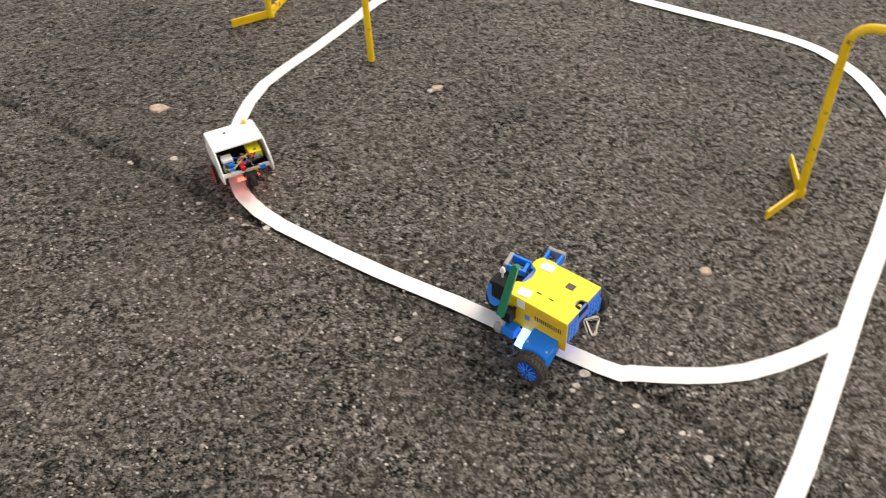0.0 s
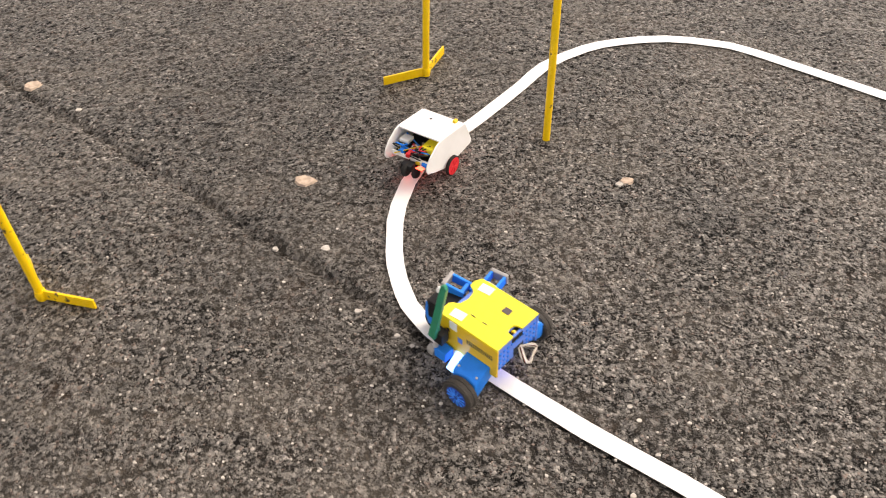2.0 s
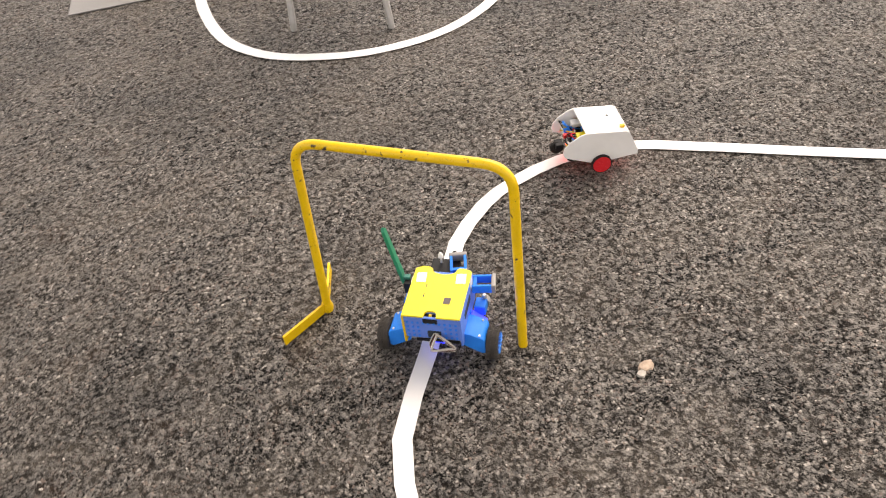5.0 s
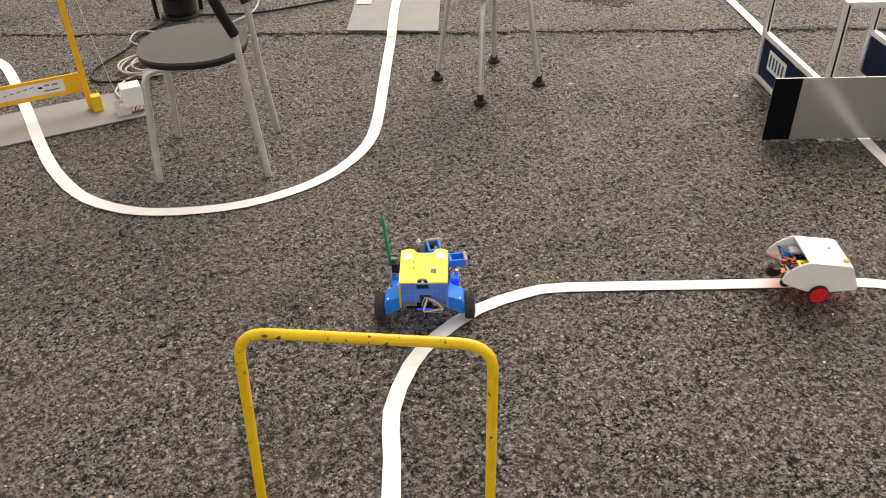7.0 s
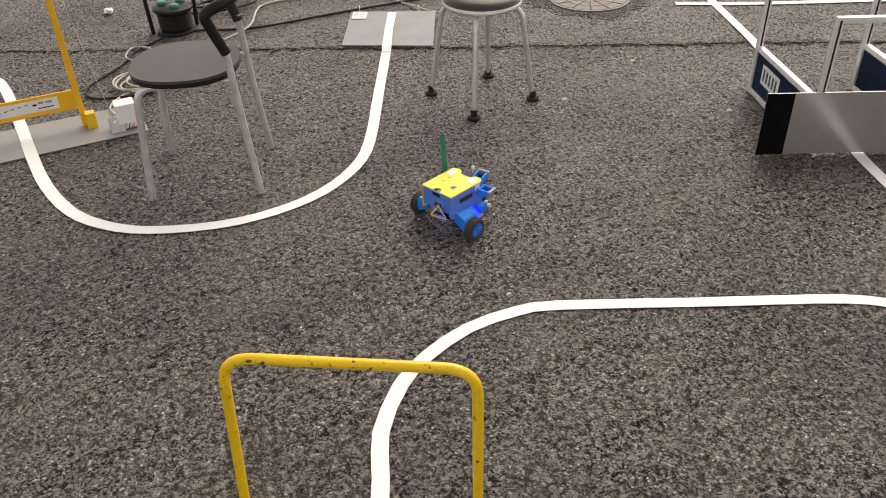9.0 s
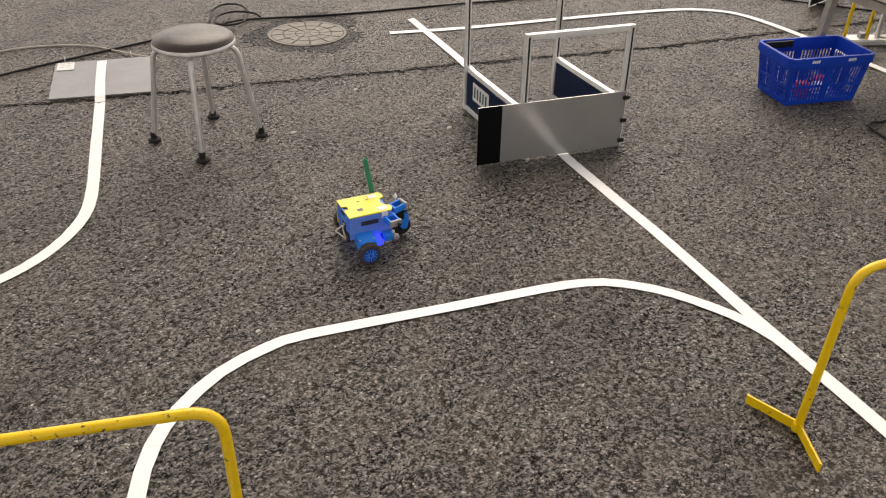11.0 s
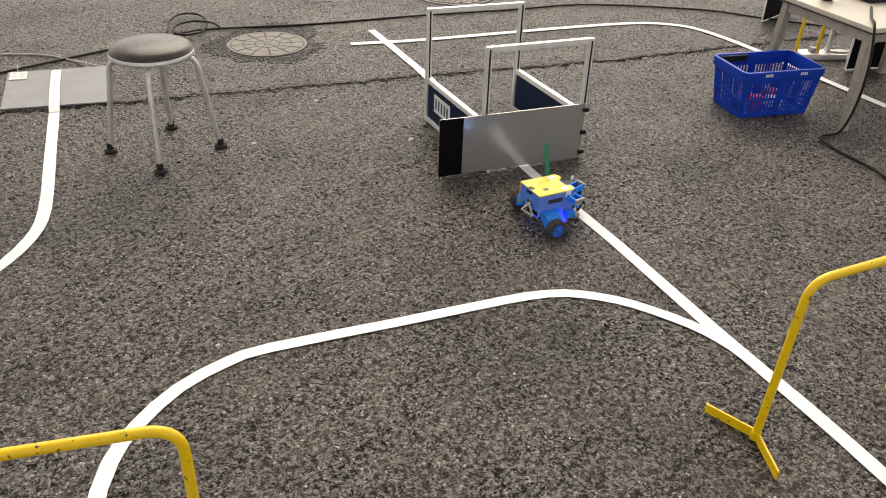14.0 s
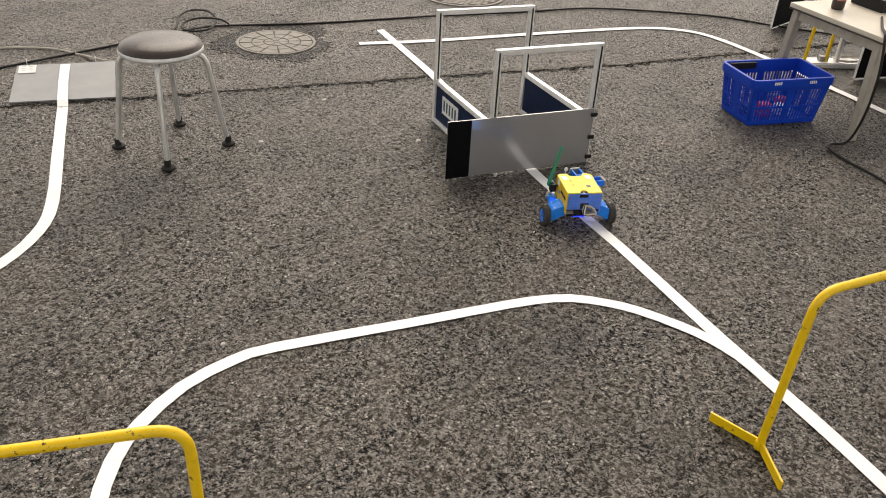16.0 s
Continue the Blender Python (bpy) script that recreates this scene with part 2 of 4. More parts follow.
def tube(points, radius, seg=10, bm=None, closed=False, squash=1.0):
    """A round bar along points."""
    bm = bm or bmesh.new()
    pts = [Vector(p) for p in points]
    side, rings = None, []
    for i, p in enumerate(pts):
        a = pts[i - 1] if i or closed else p
        b = pts[(i + 1) % len(pts)] if i + 1 < len(pts) or closed else p
        d = (b - a).normalized()
        if side is None:
            side = d.orthogonal().normalized()
        side = (side - d * side.dot(d)).normalized()
        up = d.cross(side)
        r = radius[i] if isinstance(radius, (list, tuple)) else radius
        rings.append([bm.verts.new(p + (side * math.cos(k * 2 * math.pi / seg) + up * squash * math.sin(k * 2 * math.pi / seg)) * r) for k in range(seg)])
    pairs = list(zip(rings, rings[1:])) + ([(rings[-1], rings[0])] if closed else [])
    for a, b in pairs:
        for k in range(seg):
            bm.faces.new((a[k], a[(k + 1) % seg], b[(k + 1) % seg], b[k]))
    if not closed:
        bm.faces.new(rings[0][::-1])
        bm.faces.new(rings[-1])
    return bm


def lathe(profile, seg=28, axis="Z", at=(0, 0, 0), bm=None):
    """A turned body: profile of (radius, height) about an axis."""
    bm = bm or bmesh.new()
    turn = {"Z": Matrix(), "Y": Matrix.Rotation(radians(-90), 4, "X"), "X": Matrix.Rotation(radians(90), 4, "Y")}[axis]
    mat = Matrix.Translation(at) @ turn
    rings = [[bm.verts.new(mat @ Vector((r * math.cos(2 * math.pi * k / seg), r * math.sin(2 * math.pi * k / seg), h))) for k in range(seg)] for r, h in profile]
    for a, b in zip(rings, rings[1:]):
        for k in range(seg):
            bm.faces.new((a[k], a[(k + 1) % seg], b[(k + 1) % seg], b[k]))
    bm.faces.new(rings[0][::-1])
    bm.faces.new(rings[-1])
    return bm


def slab(outline, low, high, place=None, bevel=0.0, bm=None):
    """A flat outline (x, y) raised from low to high, then moved by place."""
    own = bmesh.new()
    a = [own.verts.new((x, y, low)) for x, y in outline]
    b = [own.verts.new((x, y, high)) for x, y in outline]
    own.faces.new(a[::-1])
    own.faces.new(b)
    for i in range(len(a)):
        j = (i + 1) % len(a)
        own.faces.new((a[i], a[j], b[j], b[i]))
    if bevel:
        bmesh.ops.bevel(own, geom=own.edges[:], offset=bevel, segments=2, affect="EDGES", profile=0.6)
    if place is not None:
        own.transform(place)
    if bm is None:
        return own
    return absorb(bm, own)


def curve(points, steps=8):
    """Catmull-Rom through points."""
    p = [Vector(q) for q in points]
    p = [p[0] * 2 - p[1]] + p + [p[-1] * 2 - p[-2]]
    out = []
    for i in range(1, len(p) - 2):
        a, b, c, d = p[i - 1:i + 3]
        for k in range(steps):
            t = k / steps
            out.append(0.5 * (2 * b + (c - a) * t + (2 * a - 5 * b + 4 * c - d) * t * t + (3 * b - a - 3 * c + d) * t ** 3))
    return out + [p[-2]]


def rounded(points, radius, steps=5):
    """A polyline whose inner corners are rounded."""
    p = [Vector(q) for q in points]
    out = [p[0]]
    for a, b, c in zip(p, p[1:], p[2:]):
        u, w = (a - b).normalized(), (c - b).normalized()
        for k in range(steps + 1):
            t = k / steps
            out.append((b + u * radius) * (1 - t) ** 2 + b * 2 * t * (1 - t) + (b + w * radius) * t * t)
    return out + [p[-1]]


def turned(deg, axis="Z"):
    return Matrix.Rotation(radians(deg), 4, axis)


# ---- ground ----
SEAM = [(-1.6, 6.75), (-0.487, 5.95), (0.914, 4.918), (1.297, 4.624), (1.738, 4.323), (2.183, 3.991), (2.584, 3.713), (3.499, 3.025), (4.179, 2.594), (5.6, 1.7)]
CRACK = [(-2.6, 2.83), (-2.063, 2.48), (-1.52, 2.137), (-1.219, 1.938), (-0.811, 1.671), (-0.628, 1.547), (-0.25, 1.31), (0.05, 1.12), (0.463, 0.861), (0.682, 0.641), (1.0, 0.33)]


def distance_to(line, x, y):
    best = np.full(x.shape, 99.0)
    for (ax, ay), (bx, by) in zip(line, line[1:]):
        dx, dy = bx - ax, by - ay
        t = np.clip(((x - ax) * dx + (y - ay) * dy) / (dx * dx + dy * dy), 0, 1)
        best = np.minimum(best, np.hypot(x - ax - t * dx, y - ay - t * dy))
    return best


def spread(low, high, pitch, far):
    inner = np.arange(low, high, pitch)
    outer = np.geomspace(0.05, far, 26)
    return np.concatenate((low - outer[::-1], inner, high + outer))


def build_ground():
    xs, ys = spread(-2.2, 5.2, 0.0145, 300), spread(0.2, 6.6, 0.0145, 300)
    x, y = np.meshgrid(xs, ys)
    rng = np.random.default_rng(4)
    wob = 0.012 * (np.sin(x * 23 + y * 11) + np.sin(x * 41 - y * 37))
    seam, crack = distance_to(SEAM, x + wob, y + wob), distance_to(CRACK, x + wob, y - wob)
    z = -0.005 * rng.random(x.shape) ** 2
    grit = rng.random(x.shape)
    z += 0.004 * np.exp(-((seam - 0.025) / 0.022) ** 2) * grit - 0.01 * np.exp(-(seam / 0.01) ** 2)
    z += 0.003 * np.exp(-((crack - 0.03) / 0.03) ** 2) * grit - 0.016 * np.exp(-(crack / 0.016) ** 2)
    nx, ny = len(xs), len(ys)
    idx = np.arange(nx * ny).reshape(ny, nx)
    quads = np.stack((idx[:-1, :-1], idx[:-1, 1:], idx[1:, 1:], idx[1:, :-1]), -1).reshape(-1, 4)
    me = bpy.data.meshes.new("ground")
    me.from_pydata(np.stack((x, y, z), -1).reshape(-1, 3).tolist(), [], quads.tolist())
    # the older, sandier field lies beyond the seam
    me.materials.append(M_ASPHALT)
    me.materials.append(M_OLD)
    line = np.array(SEAM)
    far = (y > np.interp(x, line[:, 0], line[:, 1])) & (x > -1.6) & (x < 5.6)
    me.polygons.foreach_set("material_index", far[:-1, :-1].reshape(-1).astype(np.int32))
    tagged(new("ground", me), "worn dark grey asphalt yard with pale grit", "ground", kind="structure")


build_ground()


def scatter(name, label, material, spots, category):
    """Flat embedded stones, joined into one sheet of stuff."""
    rng = random.Random(7)
    bm = bmesh.new()
    for x, y, r in spots:
        n, a0 = rng.randint(6, 9), rng.random() * 6
        flat = rng.uniform(0.65, 1.0)
        ring = []
        for k in range(n):
            a = a0 + 2 * math.pi * k / n
            q = r * rng.uniform(0.78, 1.12)
            ring.append((q * math.cos(a), q * math.sin(a) * flat))
        low = [bm.verts.new((x + u, y + v, -0.004)) for u, v in ring]
        top = [bm.verts.new((x + u * 0.8, y + v * 0.8, 0.0006 + r * 0.1)) for u, v in ring]
        bm.faces.new(top)
        for k in range(n):
            bm.faces.new((low[k], low[(k + 1) % n], top[(k + 1) % n], top[k]))
    return tagged(part(name, bm, material), label, category, kind="stuff")


def stones():
    rng = random.Random(3)
    spots = []
    for (ax, ay), (bx, by) in zip(CRACK[4:], CRACK[5:]):
        for k in range(int(26 * math.hypot(bx - ax, by - ay))):
            t = rng.random()
            off = rng.gauss(0, 0.07)
            spots.append((ax + (bx - ax) * t + off * 0.6, ay + (by - ay) * t + off, rng.uniform(0.003, 0.0075)))
    for k in range(900):
        spots.append((rng.uniform(-1.2, 0.7), rng.uniform(0.3, 1.6), rng.uniform(0.0012, 0.0042)))
    for k in range(1000):
        spots.append((rng.uniform(-1.5, 4.6), rng.uniform(0.6, 5.8), rng.uniform(0.0015, 0.0052)))
    spots += [(-0.067, 1.014, 0.01), (0.335, 0.907, 0.014), (0.315, 0.876, 0.011), (0.43, 0.821, 0.01), (-0.42, 1.395, 0.011), (-0.517, 1.435, 0.009),
              (0.51, 0.754, 0.009), (0.549, 0.696, 0.011), (0.389, 0.763, 0.008), (-0.73, 1.698, 0.014), (-0.616, 1.5, 0.011), (-1.597, 2.24, 0.011),
              (1.43, 3.77, 0.013), (1.896, 3.268, 0.018), (1.973, 3.902, 0.014), (0.389, 2.829, 0.01), (0.0, 2.0, 0.013), (-0.854, 1.688, 0.009)]
    scatter("gravel", "pale stones set in the worn asphalt", M_STONE, spots, "gravel")
    scatter("stain", "beige worn blotches on the asphalt", M_BEIGE, [(-0.837, 1.951, 0.036), (0.02, 2.015, 0.022), (0.659, 1.199, 0.018), (-1.8, 2.36, 0.036)], "stain")
    crumbs = []
    for (ax, ay), (bx, by) in zip(SEAM, SEAM[1:]):
        for k in range(int(80 * math.hypot(bx - ax, by - ay))):
            t, off = rng.random(), rng.gauss(0, 0.016)
            crumbs.append((ax + (bx - ax) * t + off * 0.57, ay + (by - ay) * t + off * 0.82, rng.uniform(0.003, 0.009)))
    lip = []
    for (ax, ay), (bx, by) in zip(SEAM, SEAM[1:]):
        for k in range(int(110 * math.hypot(bx - ax, by - ay))):
            t, off = rng.random(), 0.026 + abs(rng.gauss(0, 0.014))
            lip.append((ax + (bx - ax) * t + off * 0.57, ay + (by - ay) * t + off * 0.82, rng.uniform(0.003, 0.008)))
    scatter("seam_grit", "pale grit along the raised edge of the seam", M_STONE_DULL, lip, "gravel")
    scatter("crumbled_edge", "crumbled raised seam between two asphalt fields", M_CRUST, crumbs, "gravel")


stones()


def groove(line, width, label):
    """A ragged tar-dark joint along a line."""
    rng = random.Random(21)
    bm, rows = bmesh.new(), []
    for (ax, ay), (bx, by) in zip(line, line[1:]):
        d = Vector((bx - ax, by - ay, 0))
        side = Vector((-d.y, d.x, 0)).normalized()
        count = int(d.length / 0.012)
        for k in range(count):
            p = Vector((ax, ay, 0.0012)) + d * (k / count) + side * rng.gauss(0, 0.0035)
            rows.append((bm.verts.new(p + side * width * rng.uniform(0.15, 0.6)), bm.verts.new(p - side * width * rng.uniform(0.15, 0.6))))
    for a, b in zip(rows, rows[1:]):
        bm.faces.new((a[0], b[0], b[1], a[1]))
    tagged(part("joint", bm, M_TAR), label, "joint", kind="structure")


groove(SEAM, 0.018, "dark open joint between two asphalt fields")


def patch(name, x, y, r, squeeze, turn, material, label, seed, height):
    rng = random.Random(seed)
    rim = []
    for k in range(150):
        a = 2 * math.pi * k / 150
        q = r * (1 + 0.12 * math.sin(3 * a + seed) + 0.08 * math.sin(7 * a) + rng.uniform(-0.09, 0.09))
        p = turned(turn) @ Vector((q * math.cos(a), q * squeeze * math.sin(a), 0))
        rim.append((x + p.x, y + p.y))
    tagged(part(name, slab(rim, -0.004, height), material), label, "asphalt patch", kind="structure")


patch("patch_dark", 2.46, 4.72, 0.36, 0.85, 30, M_PATCH, "dark repaired asphalt round the manhole cover", 2, 0.0006)
patch("patch_pale", 3.05, 4.62, 0.34, 0.6, -35, M_PALE, "sandy worn asphalt beyond the seam", 5, 0.0003)
patch("patch_pale_far", 3.6, 5.1, 0.4, 0.5, -35, M_PALE, "sandy worn asphalt beyond the seam", 8, 0.0003)
patch("scratch", -0.747, 2.851, 0.05, 0.14, 62, M_PALE, "short pale scratch on the asphalt", 3, 0.0004)


# ---- floor tape ----
def tape(points, width, label, steps=5, lift=0.0, strip=6):
    """A taped line of several strips that overlap a little at their ends."""
    t = thing("tape_line", Matrix(), label, "floor tape", "white course lines")
    pts = [Vector((*p[:2], p[2] if len(p) > 2 else 0)) for p in points]
    if steps > 1:
        pts = curve(pts, steps)
    ways = [pts[min(i + 1, len(pts) - 1)] - pts[max(i - 1, 0)] for i in range(len(pts))]
    size = strip * steps
    for number, first in enumerate(range(0, len(pts) - 1, size)):
        last = min(first + size, len(pts) - 1)
        bm, rows = bmesh.new(), []
        for i in range(first, last + 1):
            d = ways[i].copy()
            d.z = 0
            d.normalize()
            n = Vector((-d.y, d.x, 0)) * width / 2 * (1 + 0.02 * math.sin(i * 2.3))
            p = pts[i] + (d * 0.006 if i == last else Vector())
            up = lift + 0.0004 * (number % 2)
            rows.append([bm.verts.new(p + n * s + Vector((0, 0, h + up))) for s, h in ((1, 0.0), (1, 0.0016), (-1, 0.0016), (-1, 0.0))])
        for a, b in zip(rows, rows[1:]):
            for k in range(4):
                bm.faces.new((a[k], a[(k + 1) % 4], b[(k + 1) % 4], b[k]))
        bm.faces.new(rows[0])
        bm.faces.new(rows[-1][::-1])
        part("strip", bm, M_TAPE, t)
    return t


TAPE_W = 0.046
LOOP = [(0.925, 1.0), (0.813, 0.945), (0.672, 0.898), (0.55, 0.893), (0.432, 0.904), (0.372, 0.923), (0.068, 1.115), (-0.113, 1.221), (-0.38, 1.4), (-0.479, 1.496), (-0.517, 1.557), (-0.551, 1.653), (-0.566, 1.749),
        (-0.572, 1.871), (-0.529, 2.063), (-0.398, 2.259), (-0.271, 2.457), (-0.199, 2.578), (-0.077, 2.686), (0.042, 2.741), (0.2, 2.77), (0.357, 2.749), (0.472, 2.699), (0.791, 2.483), (1.0, 2.345), (1.15, 2.242), (1.241, 2.153),
        (1.292, 2.05), (1.319, 1.952), (1.328, 1.82), (1.322, 1.72), (1.295, 1.62), (1.25, 1.53)]
tape(LOOP, 0.042, "white adhesive tape loop on the asphalt", 2, 0.0012)
tape([(3.04, 4.43), (2.68, 3.83, 0.003), (2.584, 3.68, 0.004), (2.45, 3.47, 0.0), (1.935, 2.67), (1.638, 2.159), (1.354, 1.705), (1.18, 1.41), (1.09, 1.262), (0.996, 1.117), (0.885, 0.937), (0.723, 0.675), (0.6, 0.5), (0.4, 0.2)],
     TAPE_W, "long straight strip of white adhesive tape on the asphalt", 2)
tape([(2.744, 4.344), (3.08, 4.076), (3.644, 3.698), (4.03, 3.43), (4.286, 3.223), (4.4, 3.045), (4.412, 2.85), (4.248, 2.479), (3.933, 1.957), (3.7, 1.56)],
     TAPE_W, "white adhesive tape line curving past the table", 4, 0.0024)
tape([(-0.85, 5.8), (-0.65, 5.74), (-0.559, 5.58), (-0.542, 5.367), (-0.565, 4.898, 0.005), (-0.585, 4.6, 0.005), (-0.591, 4.333), (-0.561, 4.094), (-0.488, 3.935), (-0.372, 3.812), (-0.173, 3.705), (0.019, 3.668),
      (0.207, 3.687), (0.396, 3.778), (0.55, 3.93), (0.819, 4.315), (1.095, 4.712, 0.0)],
     TAPE_W, "white adhesive tape curve that runs onto two metal plates", 3, 0.001)
tape([(1.095, 4.71, 0.002), (1.122, 4.749, 0.015), (1.25, 4.94, 0.02), (1.385, 5.13, 0.026)], TAPE_W, "white tape strip stuck across the grey plate", 1, 0.002)


# ---- hurdles ----
def hurdle(foot, along, label, lean=0.0, tilt=0.0):
    """A yellow bar hurdle: foot of its footed leg, and the direction of its crossbar in degrees."""
    t = thing("hurdle", pose(*foot, 0, 0, 0, along), label, "hurdle", "yellow hurdles on the course")
    w, h, r = 0.491, 0.503, 0.0105
    bar = rounded([(0, 0, 0.012), (lean, 0, h), (w, 0, h), (w, 0, 0.0)], 0.062, 7)
    bar = [Vector((p.x, p.y + tilt * p.z, p.z)) for p in bar]
    part("bar", tube(bar, r, 14), M_YELLOW_PAINT, t, smooth=True)
    for side in (-1, 1):
        d = Vector((-0.052, 0.128 * side, 0))
        bm = block((d.length, 0.006, 0.028), (d.length / 2, 0, 0.014), bevel=0.001)
        bm.transform(turned(math.degrees(math.atan2(d.y, d.x))) @ Matrix.Translation((0.002, 0.0, 0)))
        part("foot", bm, M_YELLOW_PAINT, t)
    part("weld", lathe([(0.013, 0.0), (0.015, 0.012), (0.012, 0.026)], 14), M_YELLOW_PAINT, t, smooth=True)
    return t


hurdle((-0.571, 2.501), -39.8, "chipped yellow steel hurdle straddling the bend of the tape loop", 0.026)
hurdle((0.958, 1.456), -30.0, "chipped yellow steel hurdle straddling the straight tape line", -0.01, -0.05)
hurdle((-1.355, 1.483), -121.0, "chipped yellow steel hurdle outside the tape loop")


# ---- stool ----
def stool(x, y, turn):
    t = thing("stool", pose(x, y, 0, 0, 0, turn), "round stool with brown vinyl seat and grey steel legs", "stool")
    part("seat", lathe([(0.14, 0.418), (0.157, 0.424), (0.161, 0.432), (0.156, 0.444), (0.135, 0.456), (0.085, 0.465), (0.01, 0.468)], 48), M_LEATHER, t, "domed brown vinyl seat", smooth=True)
    part("seat_rim", lathe([(0.135, 0.41), (0.159, 0.411), (0.164, 0.416), (0.164, 0.427), (0.161, 0.431), (0.13, 0.424)], 48), M_STEEL, t, "steel rim", smooth=True)
    for k in range(4):
        a = math.pi / 2 * k
        c, s = math.cos(a), math.sin(a)
        pts = rounded([(0.06 * c, 0.06 * s, 0.402), (0.163 * c, 0.163 * s, 0.402), (0.222 * c, 0.222 * s, 0.012)], 0.05, 6)
        leg = part("leg", tube(pts, 0.011, 12), M_STEEL, t, smooth=True)
        foot = lathe([(0.026, 0.0), (0.028, 0.005), (0.026, 0.01), (0.014, 0.015), (0.013, 0.04)], 14, at=(0.223 * c, 0.223 * s, 0))
        part("rubber_foot", foot, M_RUBBER, leg, "black rubber foot", smooth=True)
    return t


stool(1.159, 4.006, 45 + 0.5)


# ---- chair ----
def chair():
    t = thing("chair", pose(-0.053, 4.072, 0, 0, 0, -30.0), "chair with round dark grey seat, steel legs and black back", "chair")
    # local: x towards the back, y across
    outline = []
    for k in range(48):
        a = 2 * math.pi * k / 48
        outline.append((0.185 * math.copysign(abs(math.cos(a)) ** 0.85, math.cos(a)) - 0.01, 0.188 * math.copysign(abs(math.sin(a)) ** 0.85, math.sin(a))))
    part("seat", slab(outline, 0.434, 0.444, bevel=0.002), M_SEAT, t, "dark grey laminate seat")
    part("seat_edge", slab([(x * 0.99, y * 0.99) for x, y in outline], 0.418, 0.435, bevel=0.003), M_BLACK, t, "black underside")
    for s in (-1, 1):
        front = rounded([(0.02, 0.13 * s, 0.407), (-0.155, 0.145 * s, 0.407), (-0.182, 0.178 * s, 0.0)], 0.055, 7)
        part("leg", tube(front, 0.0125, 12), M_STEEL, t, smooth=True)
        back = [(0.205, 0.176 * s, 0.0), (0.178, 0.156 * s, 0.3), (0.163, 0.155 * s, 0.545)]
        part("leg", tube(back, 0.0125, 12), M_STEEL, t, smooth=True)
        rail = rounded([(0.17, 0.12 * s, 0.41), (0.0, 0.115 * s, 0.41), (-0.12, 0.115 * s, 0.41)], 0.02)
        part("rail", tube(rail, 0.008, 10), M_STEEL, t, smooth=True)
    hoop = curve([(0.165, -0.155, 0.52), (0.135, -0.175, 0.61), (0.13, -0.185, 0.66), (0.2, -0.15, 0.69), (0.245, 0.0, 0.7), (0.2, 0.15, 0.69), (0.13, 0.185, 0.66), (0.135, 0.175, 0.61), (0.165, 0.155, 0.52)], 6)
    part("backrest", tube(hoop, 0.018, 12), M_BLACK, t, "black bent back hoop", smooth=True)


chair()


# ---- exhibition frame ----
def profile_bar(a, b, size=0.022):
    """A square slotted bar between two places."""
    a, b = Vector(a), Vector(b)
    d = b - a
    turn = d.to_track_quat("Z", "Y").to_matrix().to_4x4()
    bm = block((size, size, d.length), (0, 0, d.length / 2), bevel=0.0015)
    for s in (-1, 1):
        block((0.0015, size * 0.26, d.length - 0.004), (s * (size / 2 + 0.0003), 0, d.length / 2), bm=bm)
    bm.transform(Matrix.Translation(a) @ turn)
    return bm


def stand_frame():
    ax = Vector((-0.824, 0.567, 0))
    yaw = math.degrees(math.atan2(ax.y, ax.x))
    t = thing("display_frame", pose(2.2, 2.605, 0, 0, 0, yaw), "aluminium display frame with navy side panels and grey front panel", "display stand")
    # local: x along the front, y negative away from the camera side
    w, d, h, rail = 0.442, -0.557, 0.52, 0.2
    for x in (0, w):
        for y in (0, d):
            post = part("post", profile_bar((x, y, 0), (x, y, h)), M_ALU, t)
            part("slot", block((0.002, 0.006, h - 0.02), (x - 0.0122, y, h / 2)), M_ALU_DARK, post, "black slot")
            part("slot", block((0.006, 0.002, h - 0.02), (x, y + 0.0122, h / 2)), M_ALU_DARK, post, "black slot")
    for y in (0, d):
        part("top_bar", profile_bar((0.011, y, h - 0.011), (w - 0.011, y, h - 0.011)), M_ALU, t)
    for x in (0, w):
        part("rail", profile_bar((x, d + 0.011, rail), (x, -0.011, rail)), M_ALU, t)
        part("rail", profile_bar((x, d + 0.011, 0.014), (x, -0.011, 0.014)), M_ALU, t)
        panel = part("side_panel", block((0.008, -d - 0.03, rail - 0.036), (x, d / 2, rail / 2 + 0.007)), M_NAVY, t, "dark navy panel")
        if x:
            part("logo_plate", block((0.001, 0.165, 0.082), (x + 0.0048, d + 0.165, 0.118)), M_PAPER, panel, "white plate with dark bars")
            for k in range(5):
                part("logo_bar", block((0.001, 0.013, 0.05), (x + 0.0058, d + 0.105 + k * 0.029, 0.118)), M_TEAL, panel)
            part("screw", lathe([(0.005, 0), (0.004, 0.003)], 10, "X", (x + 0.004, d + 0.32, 0.185)), M_ALU, panel)
    # the frame stands slightly out of square
    askew = Matrix(((1, -0.077, 0, 0), (0, 1, 0, 0), (0, 0, 1, 0), (0, 0, 0, 1)))
    for ob in t.children_recursive:
        ob.data.transform(askew)
    front = part("front_panel", block((0.645, 0.006, 0.245), (0.32, 0.02, 0.1285), bevel=0.0008), M_GREY_PANEL, t, "satin grey metal front panel")
    part("black_strip", block((0.1, 0.002, 0.2455), (0.5935, 0.0245, 0.1285)), M_BLACK_BOARD, front, "matt black strip")
    for z in (0.035, 0.125, 0.225):
        part("hinge", block((0.026, 0.012, 0.017), (-0.002, 0.026, z), bevel=0.002), M_BLACK, front, "black plastic hinge")


stand_frame()


